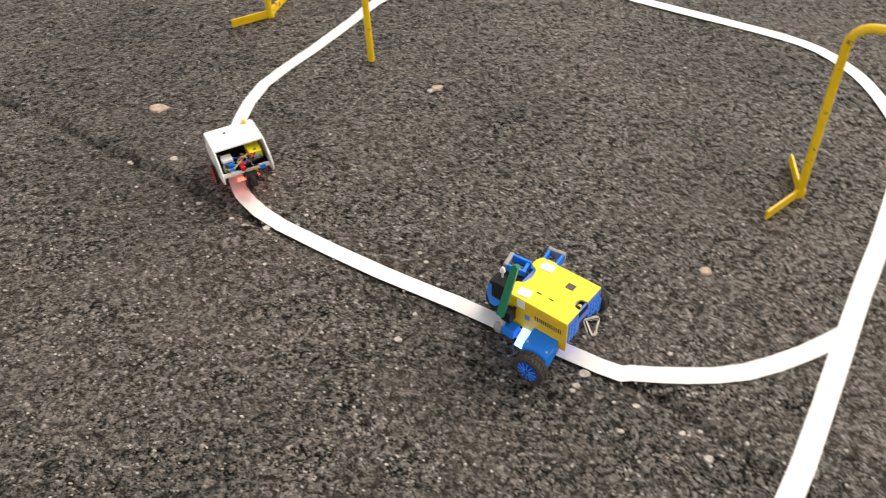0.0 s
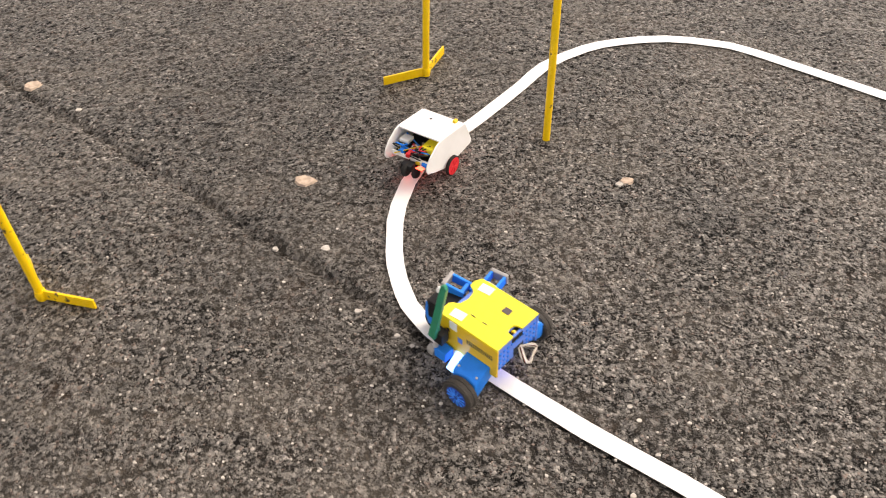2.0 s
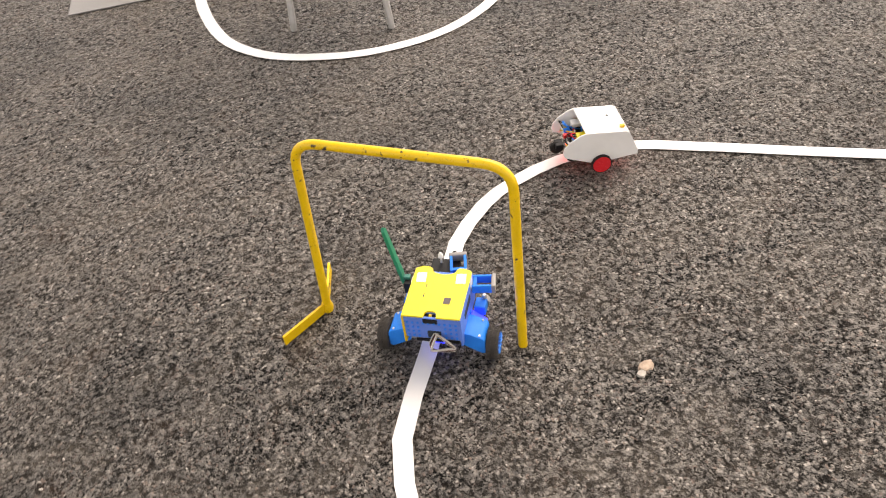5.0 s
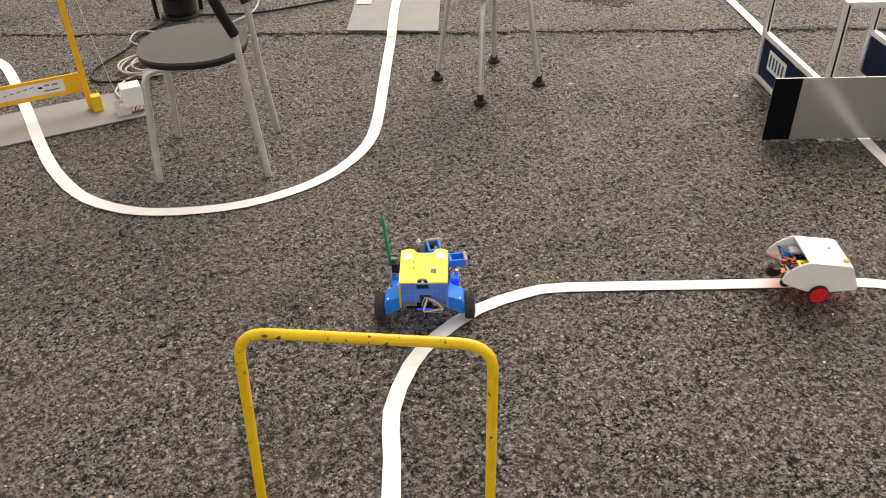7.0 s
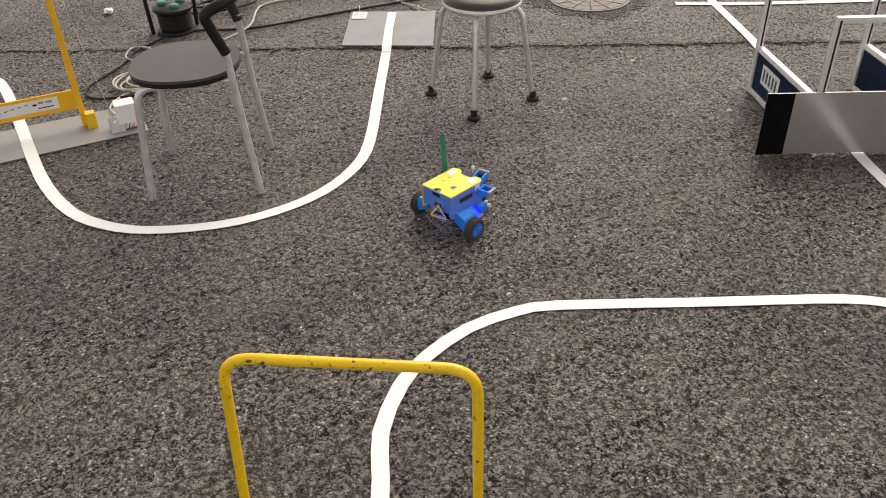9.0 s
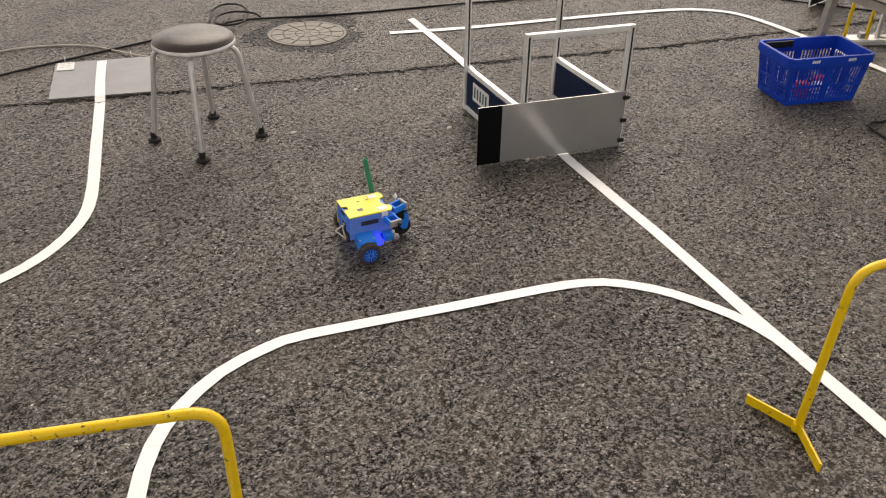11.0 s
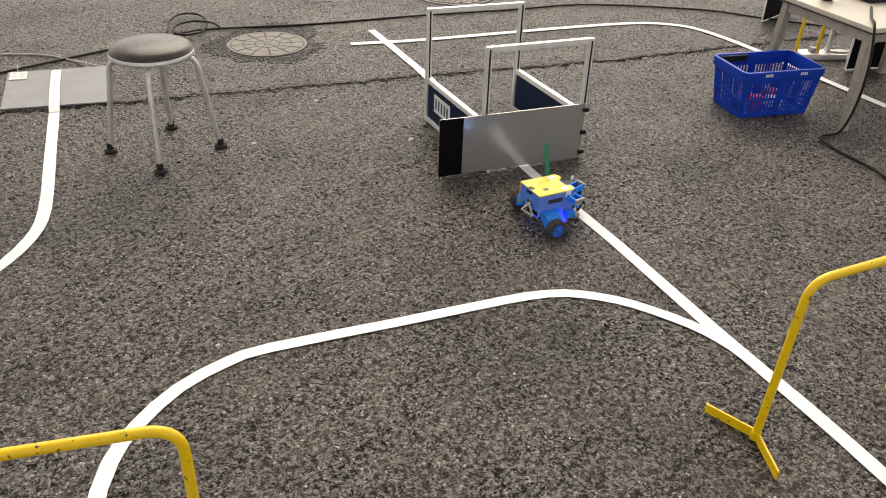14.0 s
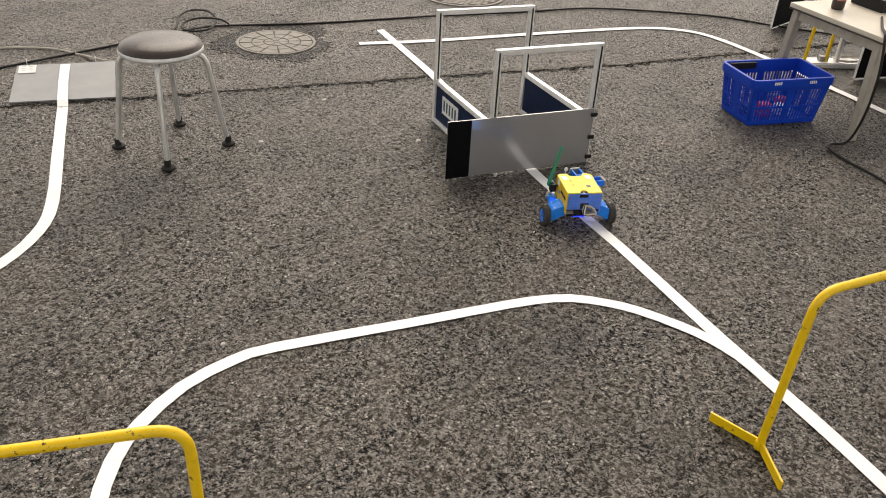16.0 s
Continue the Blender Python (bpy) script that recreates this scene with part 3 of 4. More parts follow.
# ---- basket ----
def basket():
    yaw = -39.5
    t = thing("shopping_basket", pose(3.315, 2.155, 0, 0, 0, yaw), "deep blue slotted plastic shopping basket standing on the asphalt", "basket")
    L, W, H = 0.43, 0.272, 0.235
    k = 0.86

    def wall(axis, sign):
        bm = bmesh.new()
        span = L if axis == "x" else W
        other = W if axis == "x" else L

        def at(u, z):
            f = k + (1 - k) * z / H
            a, b = u * span / 2 * f, sign * other / 2 * f
            return Vector((a, b, z)) if axis == "x" else Vector((b, a, z))

        n = 24 if axis == "x" else 16
        inward = Vector((0, -sign, 0)) if axis == "x" else Vector((-sign, 0, 0))

        def plate(u0, u1, z0, z1):
            a = [at(u0, z0), at(u1, z0), at(u1, z1), at(u0, z1)]
            vs = [bm.verts.new(p) for p in a] + [bm.verts.new(p + inward * 0.003) for p in a]
            for f in ((0, 1, 2, 3), (7, 6, 5, 4), (0, 4, 5, 1), (1, 5, 6, 2), (2, 6, 7, 3), (3, 7, 4, 0)):
                bm.faces.new([vs[i] for i in f])

        for z0, z1 in ((0.0, 0.022), (0.083, 0.095), (0.175, H)):
            plate(-1, 1, z0, z1)
        cell = 2 / n
        for i in range(n):
            u = -1 + i * cell
            solid = i in (0, n - 1) or abs(i - n / 2 + 0.5) < 1.2
            for z0, z1 in ((0.022, 0.083), (0.095, 0.175)):
                plate(u, u + (cell if solid else cell * 0.48), z0, z1)
        for z in (0.042, 0.063):
            plate(-1, 1, z, z + 0.004)
        return bm

    for axis in "xy":
        for sign in (-1, 1):
            part("wall", wall(axis, sign), M_BASKET, t)
    part("base", block((L * k, W * k, 0.004), (0, 0, 0.004)), M_BASKET, t)
    rim, loops = bmesh.new(), []
    profile = ((0.004, -0.036), (0.012, -0.038), (0.013, -0.002), (0.011, 0.001), (-0.002, 0.001), (-0.003, -0.003), (0.007, -0.006))
    for cx, cy, a0 in ((1, 1, 0), (-1, 1, 90), (-1, -1, 180), (1, -1, 270)):
        for k in range(6):
            a = radians(a0 + 18 * k)
            ux, uy = math.cos(a), math.sin(a)
            r = 0.022
            loops.append([rim.verts.new((cx * (L / 2 - r) + ux * (r + o), cy * (W / 2 - r) + uy * (r + o), H + z)) for o, z in profile])
    for p, q in zip(loops, loops[1:] + loops[:1]):
        for k in range(len(profile)):
            m = (k + 1) % len(profile)
            rim.faces.new((p[k], q[k], q[m], p[m]))
    rim = part("rim", rim, M_BASKET, t)
    for x in (-0.112, 0.078):
        for i in range(4):
            part("print_bar", block((0.007, 0.001, 0.014), (x + i * 0.0105, -(W / 2 + 0.0137), H - 0.016)), M_PAPER, rim, "white print")
    part("handle", block((0.15, 0.014, 0.032), (-L / 2 + 0.1, W / 2 - 0.014, H - 0.02), bevel=0.004), M_BLACK, t, "folded black handle grip")
    for x, y, s, m, lab in ((-0.05, -0.03, (0.06, 0.05, 0.07), M_RED, "small red carton in the basket"), (0.06, -0.02, (0.05, 0.07, 0.05), M_PAPER, "small white carton in the basket"),
                            (0.1, 0.05, (0.07, 0.04, 0.06), M_RED, "small red carton in the basket"), (-0.12, 0.02, (0.05, 0.06, 0.05), M_BLACK, "small black carton in the basket")):
        b = part("carton", block(s, (0, 0, s[2] / 2), bevel=0.003), m)
        b.matrix_basis = pose(3.315, 2.155, 0.0062, 0, 0, yaw) @ pose(x, y, 0, 0, 0, 20 * x * 10)
        tagged(b, lab, "carton", "cartons in the basket")


basket()


# ---- table ----
def table():
    t = thing("table", pose(3.3, 1.752, 0, 0, 0, 0), "low cream laminate table with worn painted legs", "table")
    # local origin under the corner; one edge runs along u, the other along w
    u, w = Vector((0.556, 0.831, 0)).normalized(), Vector((0.831, -0.556, 0)).normalized()
    L, D, h = 0.62, 0.9, 0.48
    out = [Vector((0, 0, 0)) - u * 0.04 - w * 0.03, u * (L - 0.05) - w * 0.03, u * (L - 0.05) + w * D, -u * 0.04 + w * D]
    part("tabletop", slab([(p.x, p.y) for p in out], h - 0.012, h + 0.01, bevel=0.003), M_TABLE, t, "cream laminate top")
    part("edge_band", slab([(p.x * 1.003, p.y * 1.003) for p in out], h - 0.02, h - 0.0125), M_IRON_DARK, t, "dark edge band")
    for a, b in ((Vector((0, 0, 0)), u * (L - 0.1)), (Vector((0, 0, 0)), w * (D - 0.1))):
        d = b - a
        bm = block((d.length, 0.02, 0.045), (d.length / 2, 0.0, h - 0.043))
        bm.transform(Matrix.Translation(a) @ turned(math.degrees(math.atan2(d.y, d.x))))
        part("apron", bm, M_TABLE_LEG, t)
    tops = [Vector((0.0, 0.0, 0)), u * (L - 0.09), w * (D - 0.1), w * (D - 0.1) + u * (L - 0.09)]
    feet = [tops[0] - u * 0.025 - w * 0.02, tops[1] + u * 0.03 - w * 0.02, tops[2] - u * 0.025 + w * 0.02, tops[3] + u * 0.03 + w * 0.02]
    for p, f in zip(tops, feet):
        bm = bmesh.new()
        quads = []
        for q, z, s in ((f, 0.0, 0.017), (p, h - 0.021, 0.021)):
            quads.append([bm.verts.new(q + u * s * a + w * s * b + Vector((0, 0, z))) for a, b in ((-1, -1), (1, -1), (1, 1), (-1, 1))])
        for k in range(4):
            bm.faces.new((quads[0][k], quads[0][(k + 1) % 4], quads[1][(k + 1) % 4], quads[1][k]))
        bm.faces.new(quads[0])
        bm.faces.new(quads[1])
        bmesh.ops.bevel(bm, geom=bm.edges[:], offset=0.003, segments=2, affect="EDGES")
        part("leg", bm, M_TABLE_LEG, t)
    can = thing("drink_can", pose(3.63, 2.03, 0.4905), "dark printed drink can on the table", "can")
    part("body", lathe([(0.026, 0), (0.031, 0.006), (0.031, 0.1), (0.026, 0.11)], 20), M_LEATHER, can, smooth=True)
    part("band", lathe([(0.0314, 0.045), (0.0314, 0.055)], 20), M_PINK, can, "pale red band")
    part("lid", lathe([(0.026, 0.11), (0.024, 0.1125), (0.005, 0.111)], 20), M_STEEL, can, "steel lid", smooth=True)
    box = part("equipment_case", block((0.24, 0.2, 0.06), (0, 0, 0.03), bevel=0.006), M_BLACK)
    box.matrix_basis = pose(3.86, 1.86, 0.4905, 0, 0, -34)
    tagged(box, "flat black equipment case on the table", "case")


table()


def black_board(at, yaw, size, label):
    t = thing("board", pose(*at, 0, 0, yaw), label, "board", "black boards by the table")
    w, h = size
    part("face", slab([(0, 0), (w, 0), (w, h), (0, h)], -0.004, 0.004, turned(90, "X")), M_BLACK_BOARD, t, "matt black face")
    part("edge", tube([(-0.004, 0, 0.0), (-0.004, 0, h)], 0.006, 8), M_WHITE, t, "white edge")
    part("edge", tube([(0, 0, -0.006), (w, 0, -0.006)], 0.006, 8), M_WHITE, t, "white edge")


black_board((4.2, 1.93, 0.012), -40, (0.25, 0.36), "matt black board with white edge under the table")
black_board((4.87, 2.6, 0.012), -10, (0.4, 0.5), "matt black board with white edge beside the table")


def floor_stand():
    t = thing("profile_stand", pose(4.33, 2.08, 0, 0, 0, -50), "aluminium profile stand with low base lying by the tape", "stand")
    part("base_bar", profile_bar((-0.14, 0, 0.012), (0.2, 0, 0.012)), M_ALU, t)
    part("base_bar", profile_bar((-0.14, 0.09, 0.012), (0.2, 0.09, 0.012)), M_ALU, t)
    part("base_board", block((0.34, 0.1, 0.006), (0.03, 0.045, 0.027)), M_WHITE, t, "white base board")
    part("post", profile_bar((0.03, 0.03, 0.03), (0.03, 0.03, 0.42)), M_ALU, t)
    part("connector", block((0.05, 0.04, 0.03), (-0.05, 0.04, 0.045), bevel=0.003), M_GREY_CAP, t, "grey connector")
    for k in range(3):
        loop = [(0.1 + 0.07 * math.cos(a / 3) * (1 + k * 0.12), 0.045 + 0.05 * math.sin(a / 3), 0.036 + k * 0.005) for a in range(0, 19)]
        part("wire", tube(loop, 0.0025, 6, closed=True), M_WIRE_WHITE, t, "white wire loop")


floor_stand()


def yellow_rack():
    t = thing("yellow_rack", pose(4.3, 2.2, 0, 0, 0, -49), "yellow painted steel rack behind the table", "rack")
    for x, lean in ((-0.06, 0.02), (0.07, 0.015), (0.36, 0.0)):
        part("bar", tube([(x, -0.03, 0.0), (x + lean, -0.03, 0.5)], 0.01, 10), M_YELLOW_PAINT, t, smooth=True)
    part("foot", block((0.2, 0.012, 0.026), (0.4, -0.03, 0.014), bevel=0.001), M_YELLOW_PAINT, t)
    part("top_bar", tube([(-0.05, -0.03, 0.5), (0.36, -0.03, 0.5)], 0.01, 10), M_YELLOW_PAINT, t, smooth=True)


yellow_rack()


# ---- plates and barrier ----
def ramp_plate():
    t = thing("ramp_plate", Matrix(), "grey metal plate with white label lying on the seam", "metal plate")
    c = [Vector((0.958, 4.917, 0.003)), Vector((1.318, 4.629, 0.003)), Vector((1.59, 5.01, 0.02)), Vector((1.222, 5.29, 0.02))]
    bm = bmesh.new()
    low, top = [bm.verts.new(p) for p in c], [bm.verts.new(p + Vector((0, 0, 0.006))) for p in c]
    bm.faces.new(low[::-1])
    bm.faces.new(top)
    for k in range(4):
        bm.faces.new((low[k], low[(k + 1) % 4], top[(k + 1) % 4], top[k]))
    part("plate", bm, M_PLATE, t)
    u, v = (c[1] - c[0]).normalized(), (c[3] - c[0]).normalized()
    o = c[3] + Vector((0, 0, 0.0105)) + u * 0.012 - v * 0.012
    rim = [o, o + u * 0.08, o + u * 0.08 - v * 0.1, o - v * 0.1]
    bm = bmesh.new()
    low, top = [bm.verts.new(p - Vector((0, 0, 0.003))) for p in rim], [bm.verts.new(p) for p in rim]
    bm.faces.new(low[::-1])
    bm.faces.new(top)
    for k in range(4):
        bm.faces.new((low[k], low[(k + 1) % 4], top[(k + 1) % 4], top[k]))
    label = part("label", bm, M_PAPER, t, "white paper label")
    for i in range(3):
        for j in range(2):
            q = o + u * (0.012 + j * 0.034) - v * (0.016 + i * 0.024) + Vector((0, 0, 0.0008))
            bm = bmesh.new()
            bm.faces.new([bm.verts.new(p) for p in (q, q + u * 0.02, q + u * 0.02 - v * 0.004, q - v * 0.004)])
            part("print_bar", bm, M_GREY_CAP, label)
    for k in (0.1, 0.8):
        q = c[3] + (c[2] - c[3]) * k
        part("hook", tube([q + Vector((0, 0, 0.0)), q + Vector((0.004, 0.006, 0.03)), q + Vector((0.012, 0.02, 0.032))], 0.002, 6), M_STEEL, t)


ramp_plate()


def barrier():
    yaw = math.degrees(math.atan2(0.072, -0.584))
    t = thing("barrier_gate", pose(-0.136, 4.563, 0, 0, 0, yaw), "model barrier gate with orange arm on a pale grey plate", "barrier")
    # local: x towards the far end of the plate, y negative away
    part("base_plate", block((1.0, 0.3, 0.005), (0.5, -0.152, 0.0025), bevel=0.001), M_PLATE_LIGHT, t, "pale grey base plate")
    part("post_block", block((0.04, 0.042, 0.066), (0.2, -0.155, 0.038), bevel=0.003), M_AMBER, t, "yellow block")
    part("post", block((0.024, 0.014, 0.55), (0.224, -0.185, 0.28), bevel=0.002), M_ORANGE, t, "orange-yellow post")
    arm = part("arm", block((0.62, 0.008, 0.082), (0.548, -0.197, 0.122), bevel=0.002), M_ORANGE, t, "orange-yellow arm board")
    part("sign", block((0.5, 0.001, 0.05), (0.55, -0.1923, 0.125)), M_PAPER, arm, "white printed sign")
    for k in range(9):
        part("print_bar", block((0.014, 0.001, 0.003), (0.42 + k * 0.026, -0.1915, 0.127 - 0.0035 * k + 0.01), turned(8, "Y")), M_INK, arm)
    for x, z, w, m in ((0.335, 0.135, 0.024, M_GREY_CAP), (0.365, 0.136, 0.02, M_PINK), (0.35, 0.114, 0.06, M_INK), (0.39, 0.13, 0.016, M_NAVY)):
        part("print_bar", block((w, 0.001, 0.008 if m is not M_INK else 0.004), (x, -0.1915, z)), m, arm)
    box = part("servo_box", block((0.08, 0.072, 0.104), (0.064, -0.085, 0.062), bevel=0.004), M_WHITE, t, "cream plastic servo box")
    part("slot", block((0.008, 0.012, 0.002), (0.055, -0.07, 0.1105)), M_ALU_DARK, box)
    for k in range(4):
        part("wire", tube(curve([(0.03 + k * 0.014, -0.048, 0.03), (0.035 + k * 0.015, -0.035, 0.02 + 0.006 * k), (0.05 + k * 0.01, -0.045, 0.012)]), 0.0018, 6), (M_WIRE_BROWN, M_RED, M_WIRE_BLACK, M_WIRE_WHITE)[k], box)
    bracket = part("bracket", block((0.055, 0.05, 0.003), (0.112, -0.07, 0.0065)), M_STEEL, t)
    part("flange", block((0.055, 0.002, 0.03), (0.112, -0.045, 0.02)), M_ALU, bracket)
    part("flange", block((0.055, 0.002, 0.05), (0.112, -0.095, 0.03)), M_ALU, bracket)
    part("pulley", lathe([(0.013, -0.012), (0.008, -0.01), (0.008, 0.01), (0.013, 0.012)], 18, "Y", (0.112, -0.07, 0.03)), M_ALU, bracket, smooth=True)
    part("string", tube([(0.118, -0.08, 0.04), (0.15, -0.11, 0.3), (0.18, -0.16, 0.56)], 0.0011, 5), M_WIRE_WHITE, t, "thin white string")
    part("string", tube([(0.66, -0.202, 0.163), (0.68, -0.202, 0.56)], 0.0011, 5), M_WIRE_WHITE, t, "thin white string")


barrier()


# ---- cable reel, cables, paper ----
def reel():
    t = thing("cable_reel", pose(0.373, 5.68, 0), "black cable reel with green socket top", "cable reel")
    part("base", lathe([(0.1, 0), (0.104, 0.006), (0.1, 0.014), (0.06, 0.02)], 32), M_BLACK, t, smooth=True)
    for k in range(9):
        ring = [(0.083 * math.cos(a / 4), 0.083 * math.sin(a / 4), 0.03 + k * 0.0085) for a in range(25)]
        part("winding", tube(ring, 0.0055, 8, closed=True), M_WIRE_BLACK, t, smooth=True)
    part("drum", lathe([(0.078, 0.018), (0.078, 0.115)], 28), M_BLACK, t, smooth=True)
    top = part("flange", lathe([(0.098, 0.112), (0.104, 0.118), (0.104, 0.13), (0.09, 0.138), (0.03, 0.142)], 32), M_BLACK, t, smooth=True)
    for k in range(3):
        a = 2.1 * k + 0.4
        part("socket", lathe([(0.024, 0.137), (0.026, 0.15), (0.02, 0.158), (0.005, 0.158)], 18, at=(0.055 * math.cos(a), 0.055 * math.sin(a), 0)), M_MINT, top, "green socket lid", smooth=True)
    frame_bar = rounded([(-0.12, 0.03, 0.0), (-0.13, 0.03, 0.25), (0.13, 0.03, 0.25), (0.12, 0.03, 0.0)], 0.05)
    part("handle", tube(frame_bar, 0.011, 10), M_BLACK, t, smooth=True)


reel()


def cable(points, radius, material, label, steps=8):
    pts = curve([(x, y, z + radius) for x, y, z in points], steps)
    return tagged(part("cable", tube(pts, radius, 8), material, smooth=True), label, "cable", "cables on the asphalt")


def coil(x, y, r, turns, radius, material, label, squeeze=0.7, seed=1):
    rng = random.Random(seed)
    pts = []
    for k in range(turns * 12):
        a = 2 * math.pi * k / 12
        q = r * (0.65 + 0.35 * math.sin(k * 0.37 + seed)) * rng.uniform(0.93, 1.07)
        pts.append((x + q * math.cos(a), y + q * squeeze * math.sin(a) + 0.02 * math.sin(k * 0.21), 0.004 + 0.011 * (k / (turns * 12)) + 0.003 * rng.random()))
    return cable(pts, radius, material, label, 3)


cable([(0.44, 5.6, 0), (0.72, 5.44, 0), (1.173, 5.376, 0), (1.738, 5.286, 0), (2.07, 5.226, 0.004), (2.26, 5.2, 0.004), (2.421, 5.145, 0), (2.868, 4.779, 0), (3.494, 4.37, 0), (4.0, 4.0, 0), (4.461, 3.675, 0), (4.872, 3.021, 0), (4.963, 2.587, 0), (5.1, 2.0, 0)],
      0.006, M_WIRE_BLACK, "long black cable running across the asphalt")
cable([(2.05, 5.22, 0.008), (2.15, 5.25, 0.01), (2.24, 5.33, 0.01), (2.341, 5.44, 0.01), (2.47, 5.5, 0.01), (2.54, 5.43, 0.01), (2.5, 5.3, 0.01), (2.42, 5.2, 0.014), (2.3, 5.11, 0.016), (2.21, 5.14, 0.014), (2.2, 5.23, 0.014), (2.29, 5.31, 0.018), (2.4, 5.3, 0.02), (2.46, 5.2, 0.018), (2.45, 5.12, 0.012)],
      0.006, M_WIRE_BLACK, "black cable loop beside the manhole cover")
cable([(0.13, 5.13, 0), (0.4, 5.32, 0), (0.682, 5.45, 0.01), (0.894, 5.762, 0), (1.141, 5.754, 0), (1.35, 5.66, 0.0), (1.513, 5.474, 0), (1.56, 5.29, 0), (1.575, 5.09, 0.012), (1.61, 5.01, 0.01), (1.6, 4.97, 0.01)], 0.005, M_WIRE_WHITE, "cream cable running to the grey plate")
coil(0.045, 5.07, 0.175, 6, 0.0045, M_WIRE_WHITE, "heap of coiled cream cable by the chair", 0.85, 2)
cable([(0.0, 5.02, 0.01), (-0.13, 4.98, 0), (-0.21, 4.86, 0.01), (-0.2, 4.74, 0.02), (-0.2, 4.68, 0.11)], 0.0045, M_WIRE_WHITE, "cream cable leading to the servo box")
cable([(0.03, 5.2, 0.01), (0.06, 5.3, 0.005), (0.03, 5.45, 0), (0.1, 5.56, 0), (0.16, 5.46, 0.01), (0.1, 5.34, 0.012), (0.14, 5.2, 0.014)], 0.0045, M_WIRE_WHITE, "cream cable loop by the reel")
cable([(0.27, 5.6, 0), (0.1, 5.5, 0), (-0.02, 5.35, 0), (-0.22, 5.18, 0), (-0.24, 5.04, 0), (-0.1, 4.96, 0), (0.0, 4.94, 0)], 0.005, M_WIRE_BLACK, "black cable beside the coiled cream cable")
coil(0.71, 5.9, 0.22, 3, 0.006, M_WIRE_BLACK, "loose black cable loops behind the reel", 0.6, 5)
cable([(2.4, 1.05, 0), (2.631, 1.281, 0), (2.871, 1.516, 0), (2.985, 1.695, 0), (3.064, 1.784, 0), (3.13, 1.8, 0), (3.18, 1.74, 0.02), (3.2, 1.71, 0.16), (3.21, 1.71, 0.34), (3.25, 1.74, 0.492), (3.4, 1.78, 0.492), (3.6, 1.82, 0.492)],
      0.006, M_WIRE_BLACK, "black cable hanging from the table edge")
cable([(3.3, 1.45, 0), (3.33, 1.5, 0.1), (3.34, 1.55, 0.25), (3.36, 1.64, 0.42)], 0.004, M_WIRE_WHITE, "white cable hanging beside the table")


def crumpled():
    bm = bmesh.new()
    bmesh.ops.create_icosphere(bm, subdivisions=2, radius=0.03)
    rng = random.Random(9)
    for v in bm.verts:
        v.co *= rng.uniform(0.65, 1.2)
        v.co.z = max(0.0, v.co.z * 0.6 + 0.014)
    ob = part("paper", bm, M_PAPER)
    ob.matrix_basis = pose(0.155, 6.2, 0)
    tagged(ob, "crumpled white paper on the asphalt", "paper")


crumpled()


# ---- manhole covers ----
def manhole(x, y, r, label, grid):
    t = thing("manhole_cover", pose(x, y, 0, 0, 0, 20), label, "manhole cover", "manhole covers")
    part("ring", lathe([(r * 0.93, -0.01), (r * 0.93, 0.004), (r, 0.005), (r * 1.01, -0.01)], 48), M_IRON, t, "worn iron ring")
    part("bed", lathe([(r * 0.92, -0.01), (r * 0.92, 0.0012), (0.001, 0.0013)], 48), M_IRON_DARK, t, "dirt-filled grooves")
    if grid:
        for i in range(-6, 7):
            for j in range(-6, 7):
                px, py = i * r * 0.13, j * r * 0.13
                if math.hypot(px, py) < r * 0.85:
                    part("tile", block((r * 0.105, r * 0.105, 0.006), (px, py, 0.002), bevel=0.001), M_IRON, t)
        return
    for r0, r1, n in ((0.09, 0.3, 6), (0.33, 0.6, 12), (0.63, 0.91, 12)):
        for k in range(n):
            a0, a1 = 2 * math.pi * (k + 0.06) / n, 2 * math.pi * (k + 0.94) / n
            arc = [a0 + (a1 - a0) * i / 4 for i in range(5)]
            shape = [(r * r0 * math.cos(a), r * r0 * math.sin(a)) for a in arc] + [(r * r1 * math.cos(a), r * r1 * math.sin(a)) for a in arc[::-1]]
            part("segment", slab(shape, 0.0, 0.0045), M_IRON, t)
    part("hub", lathe([(r * 0.075, 0.0), (r * 0.07, 0.0045)], 16), M_IRON, t)


manhole(2.435, 4.705, 0.225, "round worn iron manhole cover with ring pattern", False)
manhole(4.08, 4.53, 0.29, "round worn iron manhole cover with small squares", True)


